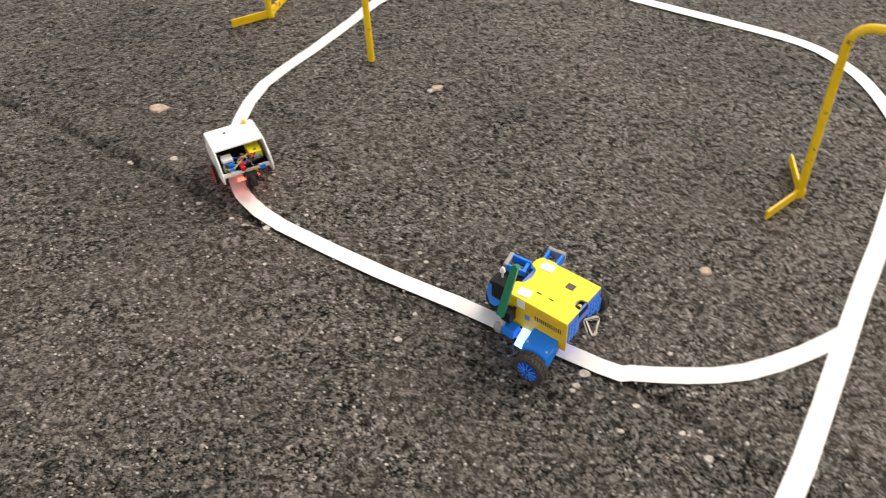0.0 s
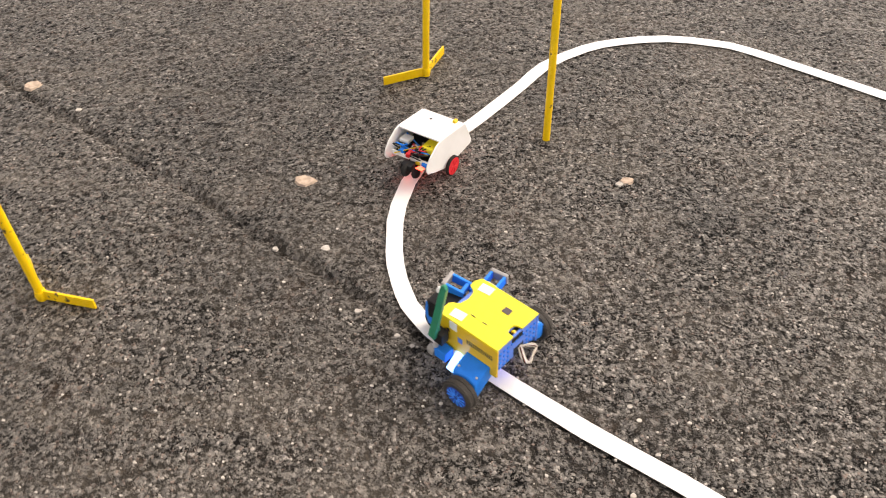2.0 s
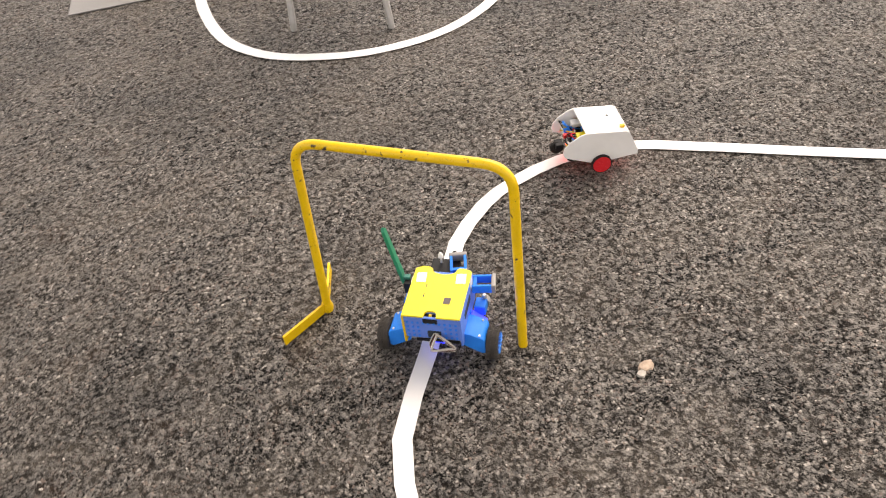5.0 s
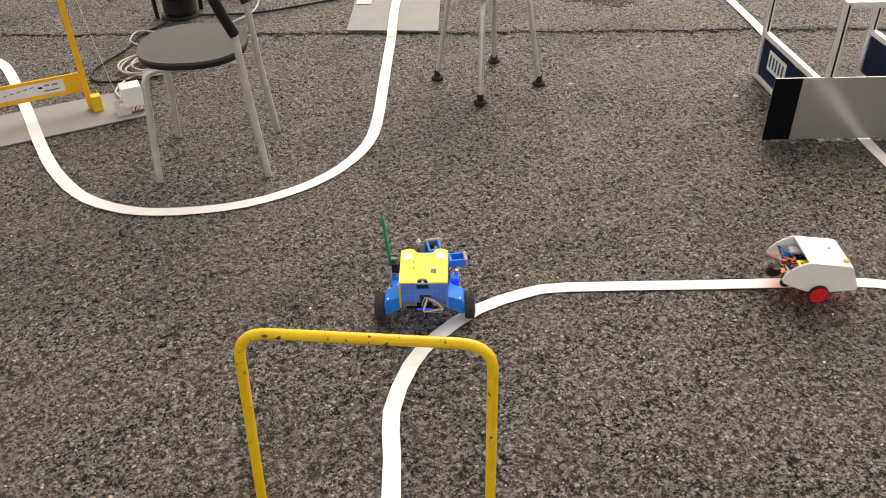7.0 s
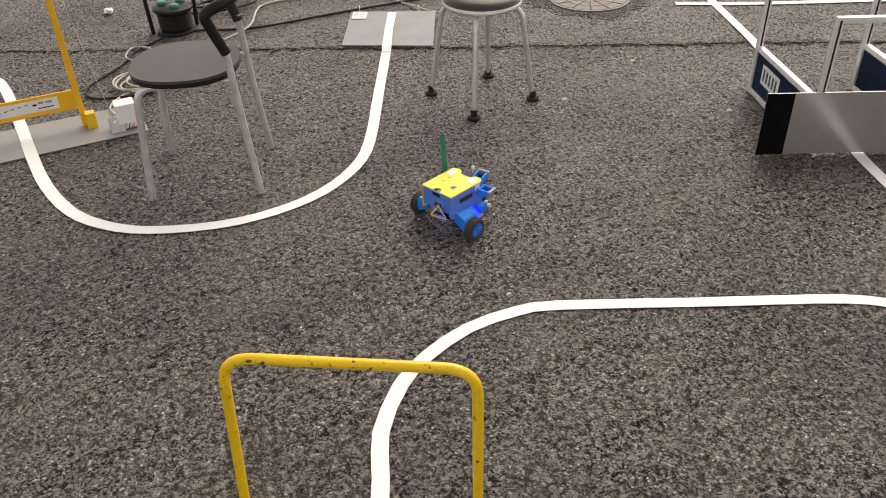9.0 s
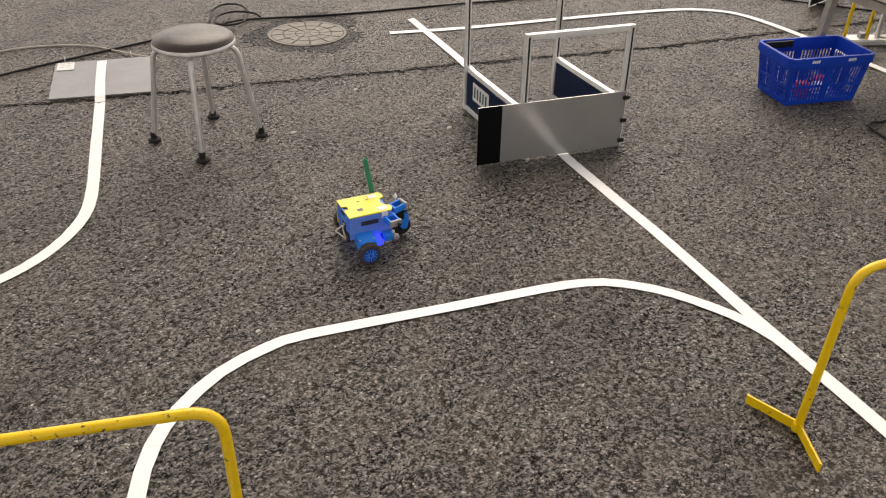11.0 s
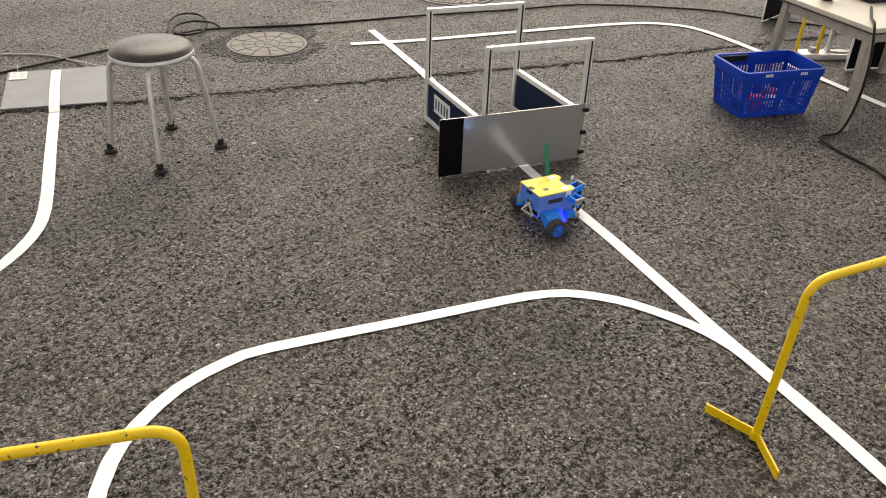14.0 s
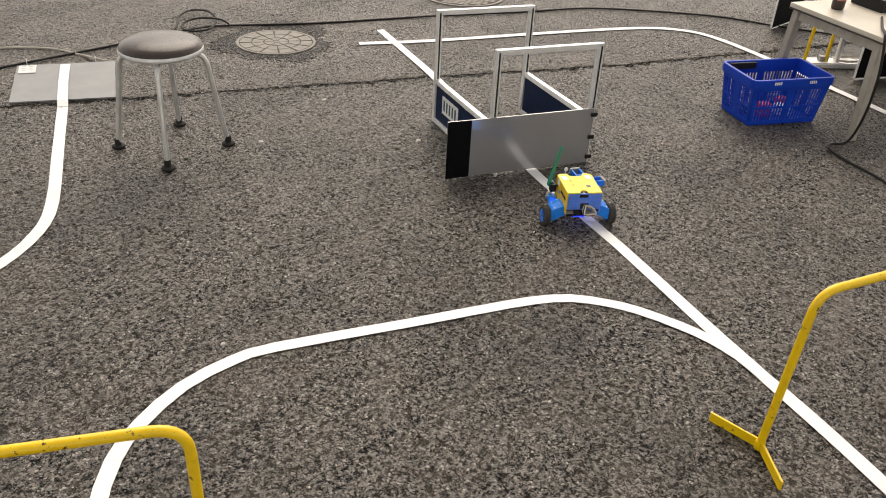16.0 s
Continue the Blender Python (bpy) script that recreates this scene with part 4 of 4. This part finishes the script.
# ---- robots ----
def wheel(parent, y, side, radius, width, tyre_mat, rim_mat, spokes, tyre_label, rim_label, inner=0.72):
    """A wheel on the axle at y; side is +1 or -1, the outer side."""
    w = new("wheel")
    w.parent = parent
    w.matrix_basis = pose(0, y, radius)
    tagged(w, rim_label)
    hw = width / 2
    part("tyre", lathe([(radius * inner, -hw), (radius * max(0.93, inner + 0.02), -hw), (radius, -hw * 0.7), (radius * 0.985, -hw * 0.4), (radius, -hw * 0.15), (radius * 0.985, 0), (radius, hw * 0.2), (radius * 0.985, hw * 0.45), (radius, hw * 0.7), (radius * max(0.93, inner + 0.02), hw), (radius * inner, hw)], 32, "Y"), tyre_mat, w, tyre_label, smooth=True)
    if spokes > 6:
        lugs = bmesh.new()
        for k in range(26):
            for row in (-1, 1):
                lug = block((0.0045, hw * 0.8, 0.003), (0, row * hw * 0.48, radius + 0.0003), turned(28 * row))
                lug.transform(turned(360 * (k + 0.25 * row) / 26, "Y"))
                absorb(lugs, lug)
        part("tread", lugs, tyre_mat, w, "block tread")
    rim = lathe([(radius * inner * 0.4, -hw * 1.08), (radius * inner * 0.98, -hw * 1.02), (radius * inner * 0.98, hw * 1.02), (radius * inner * 0.4, hw * 1.08)], 28, "Y")
    part("rim", rim, rim_mat, w, rim_label)
    for k in range(spokes):
        bm = block((radius * 0.5, 0.003, 0.002), (radius * 0.4, side * hw * 1.1, 0), bevel=0.0008)
        bm.transform(turned(360 * k / spokes, "Y"))
        part("spoke", bm, M_GLOW_SPOKE if rim_mat is M_RIM else rim_mat, w)
    part("hub", lathe([(radius * 0.2, -hw), (radius * 0.2, hw * 0.8), (radius * 0.1, hw * 1.15)] if side > 0 else [(radius * 0.1, -hw * 1.15), (radius * 0.2, -hw * 0.8), (radius * 0.2, hw)], 16, "Y"), rim_mat, w)
    return w


M_CHIP = paint("brown_chip", (0.09, 0.065, 0.07), 0.4)
M_RIM = paint("dark_blue_rim", (0.004, 0.05, 0.36), 0.35)
M_GLOW_SPOKE = paint("light_blue_spoke", (0.04, 0.32, 1.0), 0.35, dark=0.9)


def sensor_bracket(parent, m, label):
    """A U-shaped blue holder with a grey cap."""
    b = new("sensor_holder")
    b.parent = parent
    b.matrix_basis = m
    tagged(b, label)
    for s in (-1, 1):
        part("cheek", block((0.045, 0.006, 0.022), (0.022, 0.016 * s, 0), bevel=0.0015), M_BLUE, b)
    part("web", block((0.008, 0.034, 0.02), (0.006, 0, -0.001), bevel=0.0015), M_BLUE, b)
    part("cap", block((0.01, 0.042, 0.023), (0.048, 0, 0.001), bevel=0.003), M_GREY_CAP, b, "grey plastic cap")
    part("lens", lathe([(0.006, 0), (0.005, 0.006)], 12, "X", (0.057, 0.008, 0)), M_BLACK, b)


def robot_one():
    t = thing("robot_car", Matrix(), "yellow and blue three-wheeled robot car with green stick", "robot car")
    # lid with a bite in its front edge
    bite = [(0.106 - 0.017 * math.sin(math.pi * k / 8) ** 0.6, 0.028 * math.cos(math.pi * k / 8) - 0.002) for k in range(9)]
    notch = [(-0.043, -0.012), (-0.03, -0.012), (-0.025, -0.007), (-0.023, 0.002), (-0.025, 0.011), (-0.03, 0.016), (-0.043, 0.016)]
    outline = [(-0.043, -0.065), (0.104, -0.065), (0.112, -0.05), (0.112, -0.034)] + [(x, y) for x, y in bite[::-1]] + [(0.112, 0.034), (0.112, 0.05), (0.104, 0.065), (-0.043, 0.065)] + notch[::-1]
    lid = part("lid", slab(outline, 0.1445, 0.149, bevel=0.001), M_YELLOW, t, "bright yellow lid")
    part("window", block((0.018, 0.015, 0.001), (0.008, -0.027, 0.1496)), M_CHIP, lid, "dark chip window")
    part("brass_insert", lathe([(0.005, -0.003), (0.006, 0.0), (0.005, 0.003)], 14, "Y", (-0.033, 0.002, 0.1405)), M_AMBER, lid, "brass coloured insert in the notch", smooth=True)
    # white patches that paint bright highlights onto the lid
    for x, y in ((0.075, 0.045), (0.078, -0.045)):
        part("tape_glint", block((0.03, 0.022, 0.0008), (x, y, 0.1498), turned(6)), M_TAPE, lid, "white patch of tape and glint")
    for x in (0.02, 0.05):
        part("slit", block((0.012, 0.0015, 0.0008), (x, 0.028, 0.1496)), M_INK, lid)
    # body shell
    part("notch_box", block((0.022, 0.032, 0.012), (-0.0325, 0.002, 0.1345)), M_BLACK, t, "black recess under the lid notch")
    part("body", block((0.128, 0.122, 0.074), (0.038, 0, 0.107), bevel=0.002), M_LILAC, t, "violet-blue printed body")
    left = part("side_plate", block((0.15, 0.005, 0.08), (0.031, 0.0635, 0.1045), bevel=0.001), M_AMBER, t, "amber yellow side plate")
    for k in range(13):
        part("vent", block((0.0022, 0.001, 0.012), (-0.03 + k * 0.0052, 0.0663, 0.117), turned(0)), M_INK, left)
    part("port", block((0.012, 0.001, 0.014), (0.052, 0.0663, 0.105), bevel=0.0), M_LILAC, left)
    part("port", block((0.008, 0.001, 0.008), (0.084, 0.0663, 0.115)), M_INK, left)
    part("tape_glint", block((0.02, 0.0008, 0.022), (0.07, 0.0665, 0.136)), M_TAPE, left, "white patch of tape and glint")
    right = part("side_plate", block((0.148, 0.005, 0.08), (0.031, -0.0635, 0.1045), bevel=0.001), M_LILAC, t, "violet-blue side plate")
    part("slot", block((0.06, 0.002, 0.016), (0.026, -0.0663, 0.118), bevel=0.0009), M_INK, right)
    part("tape_glint", block((0.022, 0.0008, 0.025), (0.08, -0.0665, 0.136)), M_TAPE, right, "white patch of tape and glint")
    for k in range(4):
        part("stud", block((0.008, 0.004, 0.006), (0.0 + k * 0.014, -0.067, 0.083), bevel=0.001), M_BLUE, right)
    rear = part("rear_plate", block((0.004, 0.124, 0.064), (-0.04, 0, 0.1125)), M_LILAC, t, "violet-blue rear plate with small studs")
    for i in range(4):
        for j in range(10):
            if abs(j - 4.5) > 2 or i > 2:
                part("stud", block((0.002, 0.005, 0.005), (-0.0428, -0.054 + j * 0.012, 0.087 + i * 0.0135)), M_BLUE, rear)
    part("opening", block((0.001, 0.03, 0.022), (-0.0423, -0.004, 0.094)), M_INK, rear)
    for k, m in enumerate((M_WIRE_WHITE, M_WIRE_BLACK, M_WIRE_BROWN, M_PAPER, M_WIRE_WHITE)):
        s = 0.007 * k
        part("wire", tube(curve([(-0.042, -0.004 - s * 0.3, 0.098), (-0.058 - s * 0.3, 0.004 - s * 0.2, 0.082 - s * 0.2), (-0.062 - s * 0.4, -0.005, 0.066 + s * 0.3), (-0.06, -0.035, 0.062 + s * 0.3), (-0.055, -0.05, 0.064 + s * 0.2), (-0.056, -0.03, 0.088 + s * 0.3), (-0.043, -0.006, 0.098)]), 0.0021, 6), m, rear, smooth=True)
    # drive
    # black plate added to block light, so the ground below the car darkens
    part("shade_plate", block((0.12, 0.1, 0.008), (0.045, 0, 0.04), bevel=0.002), M_BLACK, t, "black plate added to shade the ground below")
    part("underfloor", block((0.13, 0.1, 0.012), (0.036, 0, 0.08)), M_NAVY, t)
    for s in (-1, 1):
        # an arm that slopes from the body down to the wheel
        shape = [(0.058, 0.05), (0.062, 0.087), (0.078, 0.084), (0.104, 0.073), (0.1105, 0.066), (0.1105, 0.028), (0.102, 0.025)]
        place = Matrix(((0, 0, 1, 0), (s, 0, 0, 0), (0, 1, 0, 0), (0, 0, 0, 1)))
        mm = part("motor_mount", slab(shape, -0.027, 0.034, place, bevel=0.004), M_BLUE, t, "blue sloping motor mount", smooth=True)
        for x in (-0.02, 0.027):
            part("screw", lathe([(0.003, 0.073), (0.0026, 0.0775)], 8, at=(x, 0.098 * s, 0)), M_STEEL, mm)
        part("motor", tube([(0.0, 0.022 * s, 0.044), (0.0, 0.064 * s, 0.044)], 0.012, 14), M_GREY_CAP, t, "grey motor", smooth=True)
        part("axle", tube([(0, 0.108 * s, 0.036), (0, 0.12 * s, 0.036)], 0.004, 8), M_STEEL, t)
        # side sensors and lights
        sens = part("side_sensor", block((0.032, 0.026, 0.026), (0.082, 0.083 * s, 0.062), bevel=0.003), M_BLUE, t, "blue sensor block")
        part("cap", lathe([(0.012, 0), (0.013, 0.012), (0.009, 0.02)], 16, "X", (0.098, 0.088 * s, 0.055)), M_GREY_CAP, sens, "grey cap", smooth=True)
        part("bead", lathe([(0.005, 0.072), (0.0065, 0.079), (0.004, 0.085)], 12, at=(0.098, 0.09 * s, 0)), M_STEEL, sens, smooth=True)
        part("light_bar", block((0.02, 0.042, 0.006), (0.05, 0.084 * s, 0.056), turned(-38 * s, "X"), bevel=0.002), M_GLOW_WHITE if s > 0 else M_GLOW_BLUE, t, "glowing blue light")
    part("under_light", block((0.012, 0.04, 0.004), (-0.006, 0, 0.0335)), M_GLOW_BLUE, t, "glowing blue light strip")
    # front
    part("nose", block((0.066, 0.066, 0.05), (0.133, 0.008, 0.1), bevel=0.003), M_BLACK, t, "black front mount")
    caster = new("caster")
    caster.parent = t
    caster.matrix_basis = pose(0.166, 0.008, 0) @ Matrix.Scale(1.12, 4)
    part("tyre", lathe([(0.018, -0.01), (0.028, -0.01), (0.031, -0.006), (0.031, 0.006), (0.028, 0.01), (0.018, 0.01)], 24, "Y", (0, 0, 0.031)), M_RUBBER, caster, "black rubber tyre", smooth=True)
    part("rim", lathe([(0.019, -0.009), (0.006, -0.011), (0.006, 0.011), (0.019, 0.009)], 20, "Y", (0, 0, 0.031)), M_BLACK, caster)
    for side in (-1, 1):
        cheek = [(-0.018, 0.045), (0.0, 0.024), (0.014, 0.026), (0.021, 0.05), (0.017, 0.084), (-0.016, 0.09)]
        part("fork_plate", slab(cheek, 0.0145 * side - 0.0015, 0.0145 * side + 0.0015, Matrix(((1, 0, 0, 0), (0, 0, 1, 0), (0, 1, 0, 0), (0, 0, 0, 1))), bevel=0.0008), M_BLUE, caster, "blue fork plate")
    part("fork", block((0.036, 0.032, 0.012), (-0.002, 0, 0.084), bevel=0.003), M_BLACK, caster)
    part("pin", lathe([(0.0025, 0.1), (0.0025, 0.14), (0.0065, 0.143), (0.0055, 0.15), (0.002, 0.156)], 12, at=(0.152, 0.018, 0.0)), M_WHITE, t, "white pin", smooth=True)
    sensor_bracket(t, pose(0.118, -0.03, 0.128, 0, -8, 12), "blue sensor holder with grey cap")
    sensor_bracket(t, pose(0.092, -0.066, 0.122, 0, 0, -82), "blue sensor holder with grey cap")
    part("link", block((0.03, 0.02, 0.03), (0.108, -0.05, 0.11), bevel=0.003), M_BLUE, t)
    # green stick on its servo
    part("servo", block((0.024, 0.022, 0.03), (0.09, 0.082, 0.105), bevel=0.002), M_BLACK, t, "black servo")
    stick = slab([(-0.009, 0.0), (0.009, 0.0), (0.0075, 0.156), (0.0, 0.164), (-0.0075, 0.156)], -0.004, 0.004, turned(90, "X"), bevel=0.0012)
    stick = part("stick", stick, M_GREEN, t, "upright green plastic stick")
    stick.matrix_basis = pose(0.1, 0.097, 0.108)
    part("stick_clip", block((0.012, 0.016, 0.012), (0.098, 0.088, 0.122), bevel=0.002), M_MINT, t, "green clip")
    part("wire", tube(curve([(0.084, 0.067, 0.115), (0.088, 0.078, 0.1), (0.096, 0.085, 0.085), (0.098, 0.08, 0.072)]), 0.0016, 6), M_WIRE_BROWN, t)
    wheels = [wheel(t, 0.1245 * s, s, 0.036, 0.026, M_TYRE, M_RIM, 12, "dark brown-black ribbed tyre", "blue spoked wheel") for s in (-1, 1)]
    return t, wheels, stick


def robot_two():
    t = thing("robot_car", Matrix(), "white shelled robot car with red wheels and open electronics", "robot car")
    W = 0.066
    # side profile in x, z
    side = [(-0.102, 0.05), (-0.108, 0.062), (-0.104, 0.077), (-0.088, 0.096), (-0.058, 0.114), (-0.04, 0.118), (0.07, 0.105), (0.08, 0.097), (0.106, 0.036), (0.104, 0.024), (0.02, 0.017), (-0.03, 0.02), (-0.07, 0.036)]
    up = Matrix(((1, 0, 0, 0), (0, 0, 1, 0), (0, 1, 0, 0), (0, 0, 0, 1)))
    for s in (-1, 1):
        part("side_shell", slab(side, W * s - 0.002, W * s + 0.002, up, bevel=0.001), M_WHITE, t, "white side plate")
    top = block((0.118, 2 * W - 0.004, 0.004))
    top.transform(Matrix.Translation((0.016, 0, 0.1085)) @ turned(6.7, "Y"))
    roof = part("roof", top, M_WHITE, t, "white top plate")
    part("hole", lathe([(0.004, 0), (0.004, 0.0008)], 10, at=(0.04, 0.018, 0.1075)), M_INK, roof)
    nose = block((0.07, 2 * W - 0.004, 0.004))
    nose.transform(Matrix.Translation((0.09, 0, 0.068)) @ turned(67, "Y"))
    part("nose_plate", nose, M_WHITE, t, "white sloping front plate")
    deck = part("deck", block((0.17, 0.176, 0.004), (0.002, 0, 0.064)), M_BLACK, t, "black deck")
    part("battery", block((0.06, 0.05, 0.03), (-0.05, -0.05, 0.095), bevel=0.004), M_YELLOW, deck, "yellow battery pack")
    part("board", block((0.07, 0.06, 0.004), (-0.055, 0.02, 0.075)), M_BLACK, deck, "black circuit board")
    part("board", block((0.03, 0.04, 0.012), (-0.062, 0.055, 0.1), bevel=0.003), M_PAPER, deck, "white connector block")
    part("capacitor", lathe([(0.012, 0), (0.012, 0.028)], 16, "X", (-0.1, 0.05, 0.075)), M_BLUE, deck, "blue round part", smooth=True)
    part("capacitor", lathe([(0.01, 0.0), (0.01, 0.022)], 16, at=(-0.07, 0.066, 0.06)), M_ALU, deck, smooth=True)
    part("plug", block((0.022, 0.016, 0.014), (-0.098, 0.012, 0.08), bevel=0.002), M_RED, deck, "red plug")
    part("plug", block((0.016, 0.022, 0.012), (-0.1, -0.06, 0.065), bevel=0.002), M_BLUE, deck)
    part("plug", block((0.016, 0.016, 0.01), (-0.1, -0.03, 0.062), bevel=0.002), M_AMBER, deck)
    rng = random.Random(11)
    for k in range(12):
        m = (M_RED, M_WIRE_BLACK, M_WIRE_WHITE, M_BLUE, M_AMBER, M_WIRE_BLACK)[k % 6]
        pts = [(rng.uniform(-0.11, -0.04), rng.uniform(-0.07, 0.075), rng.uniform(0.06, 0.11)) for _ in range(4)]
        part("wire", tube(curve(pts, 6), 0.0022, 6), m, deck, smooth=True)
    part("rear_bar", block((0.006, 0.174, 0.014), (-0.084, 0, 0.072), bevel=0.001), M_WHITE, t, "white rear bar")
    part("rear_block", block((0.024, 0.045, 0.022), (-0.112, -0.008, 0.066), bevel=0.003), M_BLACK, t, "black caster mount")
    part("caster", lathe([(0.008, -0.009), (0.019, -0.009), (0.022, -0.005), (0.022, 0.005), (0.019, 0.009), (0.008, 0.009)], 22, "Y", (-0.118, -0.006, 0.056)), M_RUBBER, t, "black caster wheel", smooth=True)
    part("fork", block((0.02, 0.026, 0.02), (-0.11, -0.006, 0.06), bevel=0.002), M_BLACK, t)
    part("ball_caster", lathe([(0.006, -0.0155), (0.013, -0.01), (0.016, 0.0), (0.014, 0.012), (0.016, 0.04)], 16, at=(-0.07, 0.0, 0.0)), M_BLACK, t, "black ball caster", smooth=True)
    for x, wide in ((-0.075, 0.08), (0.06, 0.12)):
        part("under_light", block((0.012, wide, 0.004), (x, 0, 0.034)), M_GLOW_RED, t, "glowing red light strip")
    part("axle", tube([(-0.01, -0.095, 0.034), (-0.01, 0.095, 0.034)], 0.004, 8), M_STEEL, t)
    part("lug", block((0.014, 0.014, 0.01), (0.07, -0.06, 0.132), bevel=0.002), M_AMBER, t, "small amber lug")
    for ob in t.children_recursive:
        kind = ob.name.split(".")[0]
        if kind not in ("side_shell", "roof", "hole", "nose_plate"):
            ob.data.transform(Matrix.Diagonal((0.93, 0.72, 0.82, 1)))
        if kind in ("battery", "board", "capacitor", "plug", "wire"):
            ob.data.transform(Matrix.Translation((0.014, 0, 0.004)))
        if kind != "axle":
            ob.data.transform(Matrix.Translation((0, 0, 0.013)))
    wheels = [wheel(t, 0.075 * s, s, 0.0285, 0.01, M_RUBBER, M_RED, 6, "thin black tyre", "red wheel", 0.9) for s in (-1, 1)]
    return t, wheels


ROBOT, ROBOT_WHEELS, STICK = robot_one()
FOLLOWER, FOLLOWER_WHEELS = robot_two()


# ---- what moves ----
def between(rows, t):
    """The place and heading on a keyed course at t, smoothed."""
    ts = [r[0] for r in rows]
    i = max(0, min(len(rows) - 2, int(np.searchsorted(ts, t, side="right")) - 1))
    a, b = rows[i], rows[i + 1]
    k = min(1, max(0, (t - a[0]) / (b[0] - a[0])))
    h = b[0] - a[0]

    def slope(j, c):
        lo, hi = rows[max(j - 1, 0)], rows[min(j + 1, len(rows) - 1)]
        return (hi[c] - lo[c]) / (hi[0] - lo[0])

    out = []
    for c in (1, 2, 3):
        m0, m1 = slope(i, c) * h, slope(i + 1, c) * h
        out.append((2 * k ** 3 - 3 * k * k + 1) * a[c] + (k ** 3 - 2 * k * k + k) * m0 + (-2 * k ** 3 + 3 * k * k) * b[c] + (k ** 3 - k * k) * m1)
    return out


def drive(car, wheels, rows, gauge, radius):
    """Keys a car along rows of (t, x, y, heading) and rolls its wheels by the way that each one goes."""
    steps = [k / 10 for k in range(161)]
    course = [between(rows, t) for t in steps]
    walk(car, [(t, pose(x, y, 0, 0, 0, a)) for t, (x, y, a) in zip(steps, course)])
    for w, s in zip(wheels, (-1, 1)):
        angle, keyed = 0.0, []
        base = w.matrix_basis.copy()
        for k, t in enumerate(steps):
            if k:
                (x0, y0, a0), (x1, y1, a1) = course[k - 1], course[k]
                mid = radians((a0 + a1) / 2)
                ahead = (x1 - x0) * math.cos(mid) + (y1 - y0) * math.sin(mid) - s * gauge * radians(a1 - a0)
                angle += math.degrees(ahead / radius)
            keyed.append((t, base @ turned(angle, "Y")))
        walk(w, keyed)


def motions():
    drive(ROBOT, ROBOT_WHEELS, [
        (0, 0.298, 0.995, 140.5), (0.5, 0.153, 1.091, 144.7), (1.0, 0.001, 1.176, 146), (1.5, -0.147, 1.267, 143), (2.0, -0.289, 1.365, 143), (2.5, -0.427, 1.471, 133.1),
        (3.0, -0.522, 1.613, 107.7), (3.6, -0.57, 1.81, 90), (4.2, -0.53, 2.0, 70), (4.8, -0.41, 2.2, 58), (5.5, -0.247, 2.409, 57.3), (5.9, -0.159, 2.528, 55.5), (6.5, -0.041, 2.691, 54.8),
        (7.0, 0.068, 2.836, 55.4), (7.5, 0.169, 2.973, 55), (8.0, 0.271, 3.113, 55.4), (8.5, 0.37, 3.22, 46), (9.0, 0.455, 3.25, 12), (9.5, 0.54, 3.19, -14), (10.3, 0.711, 3.069, -25.7), (10.5, 0.77, 3.026, -27),
        (11.0, 0.919, 2.925, -27.6), (11.5, 1.057, 2.823, -27.2), (12.0, 1.203, 2.725, -28.7), (12.5, 1.345, 2.623, -28.9), (13.0, 1.454, 2.545, -28.8), (13.5, 1.521, 2.505, -28.3), (14.0, 1.589, 2.456, -28.3),
        (14.5, 1.665, 2.409, -29), (15.0, 1.706, 2.388, -11.1), (15.5, 1.692, 2.373, 25.3), (16.0, 1.698, 2.373, 43.7)], 0.1245, 0.036)
    drive(FOLLOWER, FOLLOWER_WHEELS, [
        (0, -0.515, 1.617, 116), (0.5, -0.547, 1.707, 103), (1, -0.556, 1.816, 90), (1.5, -0.550, 1.911, 76), (2, -0.511, 2.047, 62), (2.5, -0.410, 2.205, 55), (3, -0.306, 2.375, 57), (3.2, -0.271, 2.432, 56),
        (3.7, -0.181, 2.581, 48), (4.2, -0.025, 2.703, 22), (4.7, 0.170, 2.751, 2), (5.3, 0.413, 2.709, -27), (5.5, 0.483, 2.671, -31), (6, 0.655, 2.559, -33), (6.5, 0.850, 2.431, -34), (7, 1.036, 2.304, -35), (7.5, 1.186, 2.188, -45),
        (8, 1.273, 2.044, -68), (8.5, 1.321, 1.877, -78), (9, 1.314, 1.689, -100), (9.5, 1.230, 1.489, -118), (10, 1.111, 1.289, -121), (10.5, 0.982, 1.079, -122), (11, 0.852, 0.869, -122), (11.5, 0.742, 0.699, -122), (12, 0.662, 0.579, -122),
        (13, 0.612, 0.509, -122), (16, 0.612, 0.509, -122)], 0.075, 0.0285)
    walk(STICK, [(t, pose(0.1, 0.097, 0.108, right, -back, 0)) for t, back, right in (
        (0, 10, 4), (2.0, 10, 4), (2.6, 5, 0), (3.0, 0, -4), (5.5, 0, -10), (7.0, 0, -5), (8.2, 0, -3), (10.3, 9, 0), (14.5, 9, 0), (15.5, 5, 5), (16.0, 0, 12))])


motions()
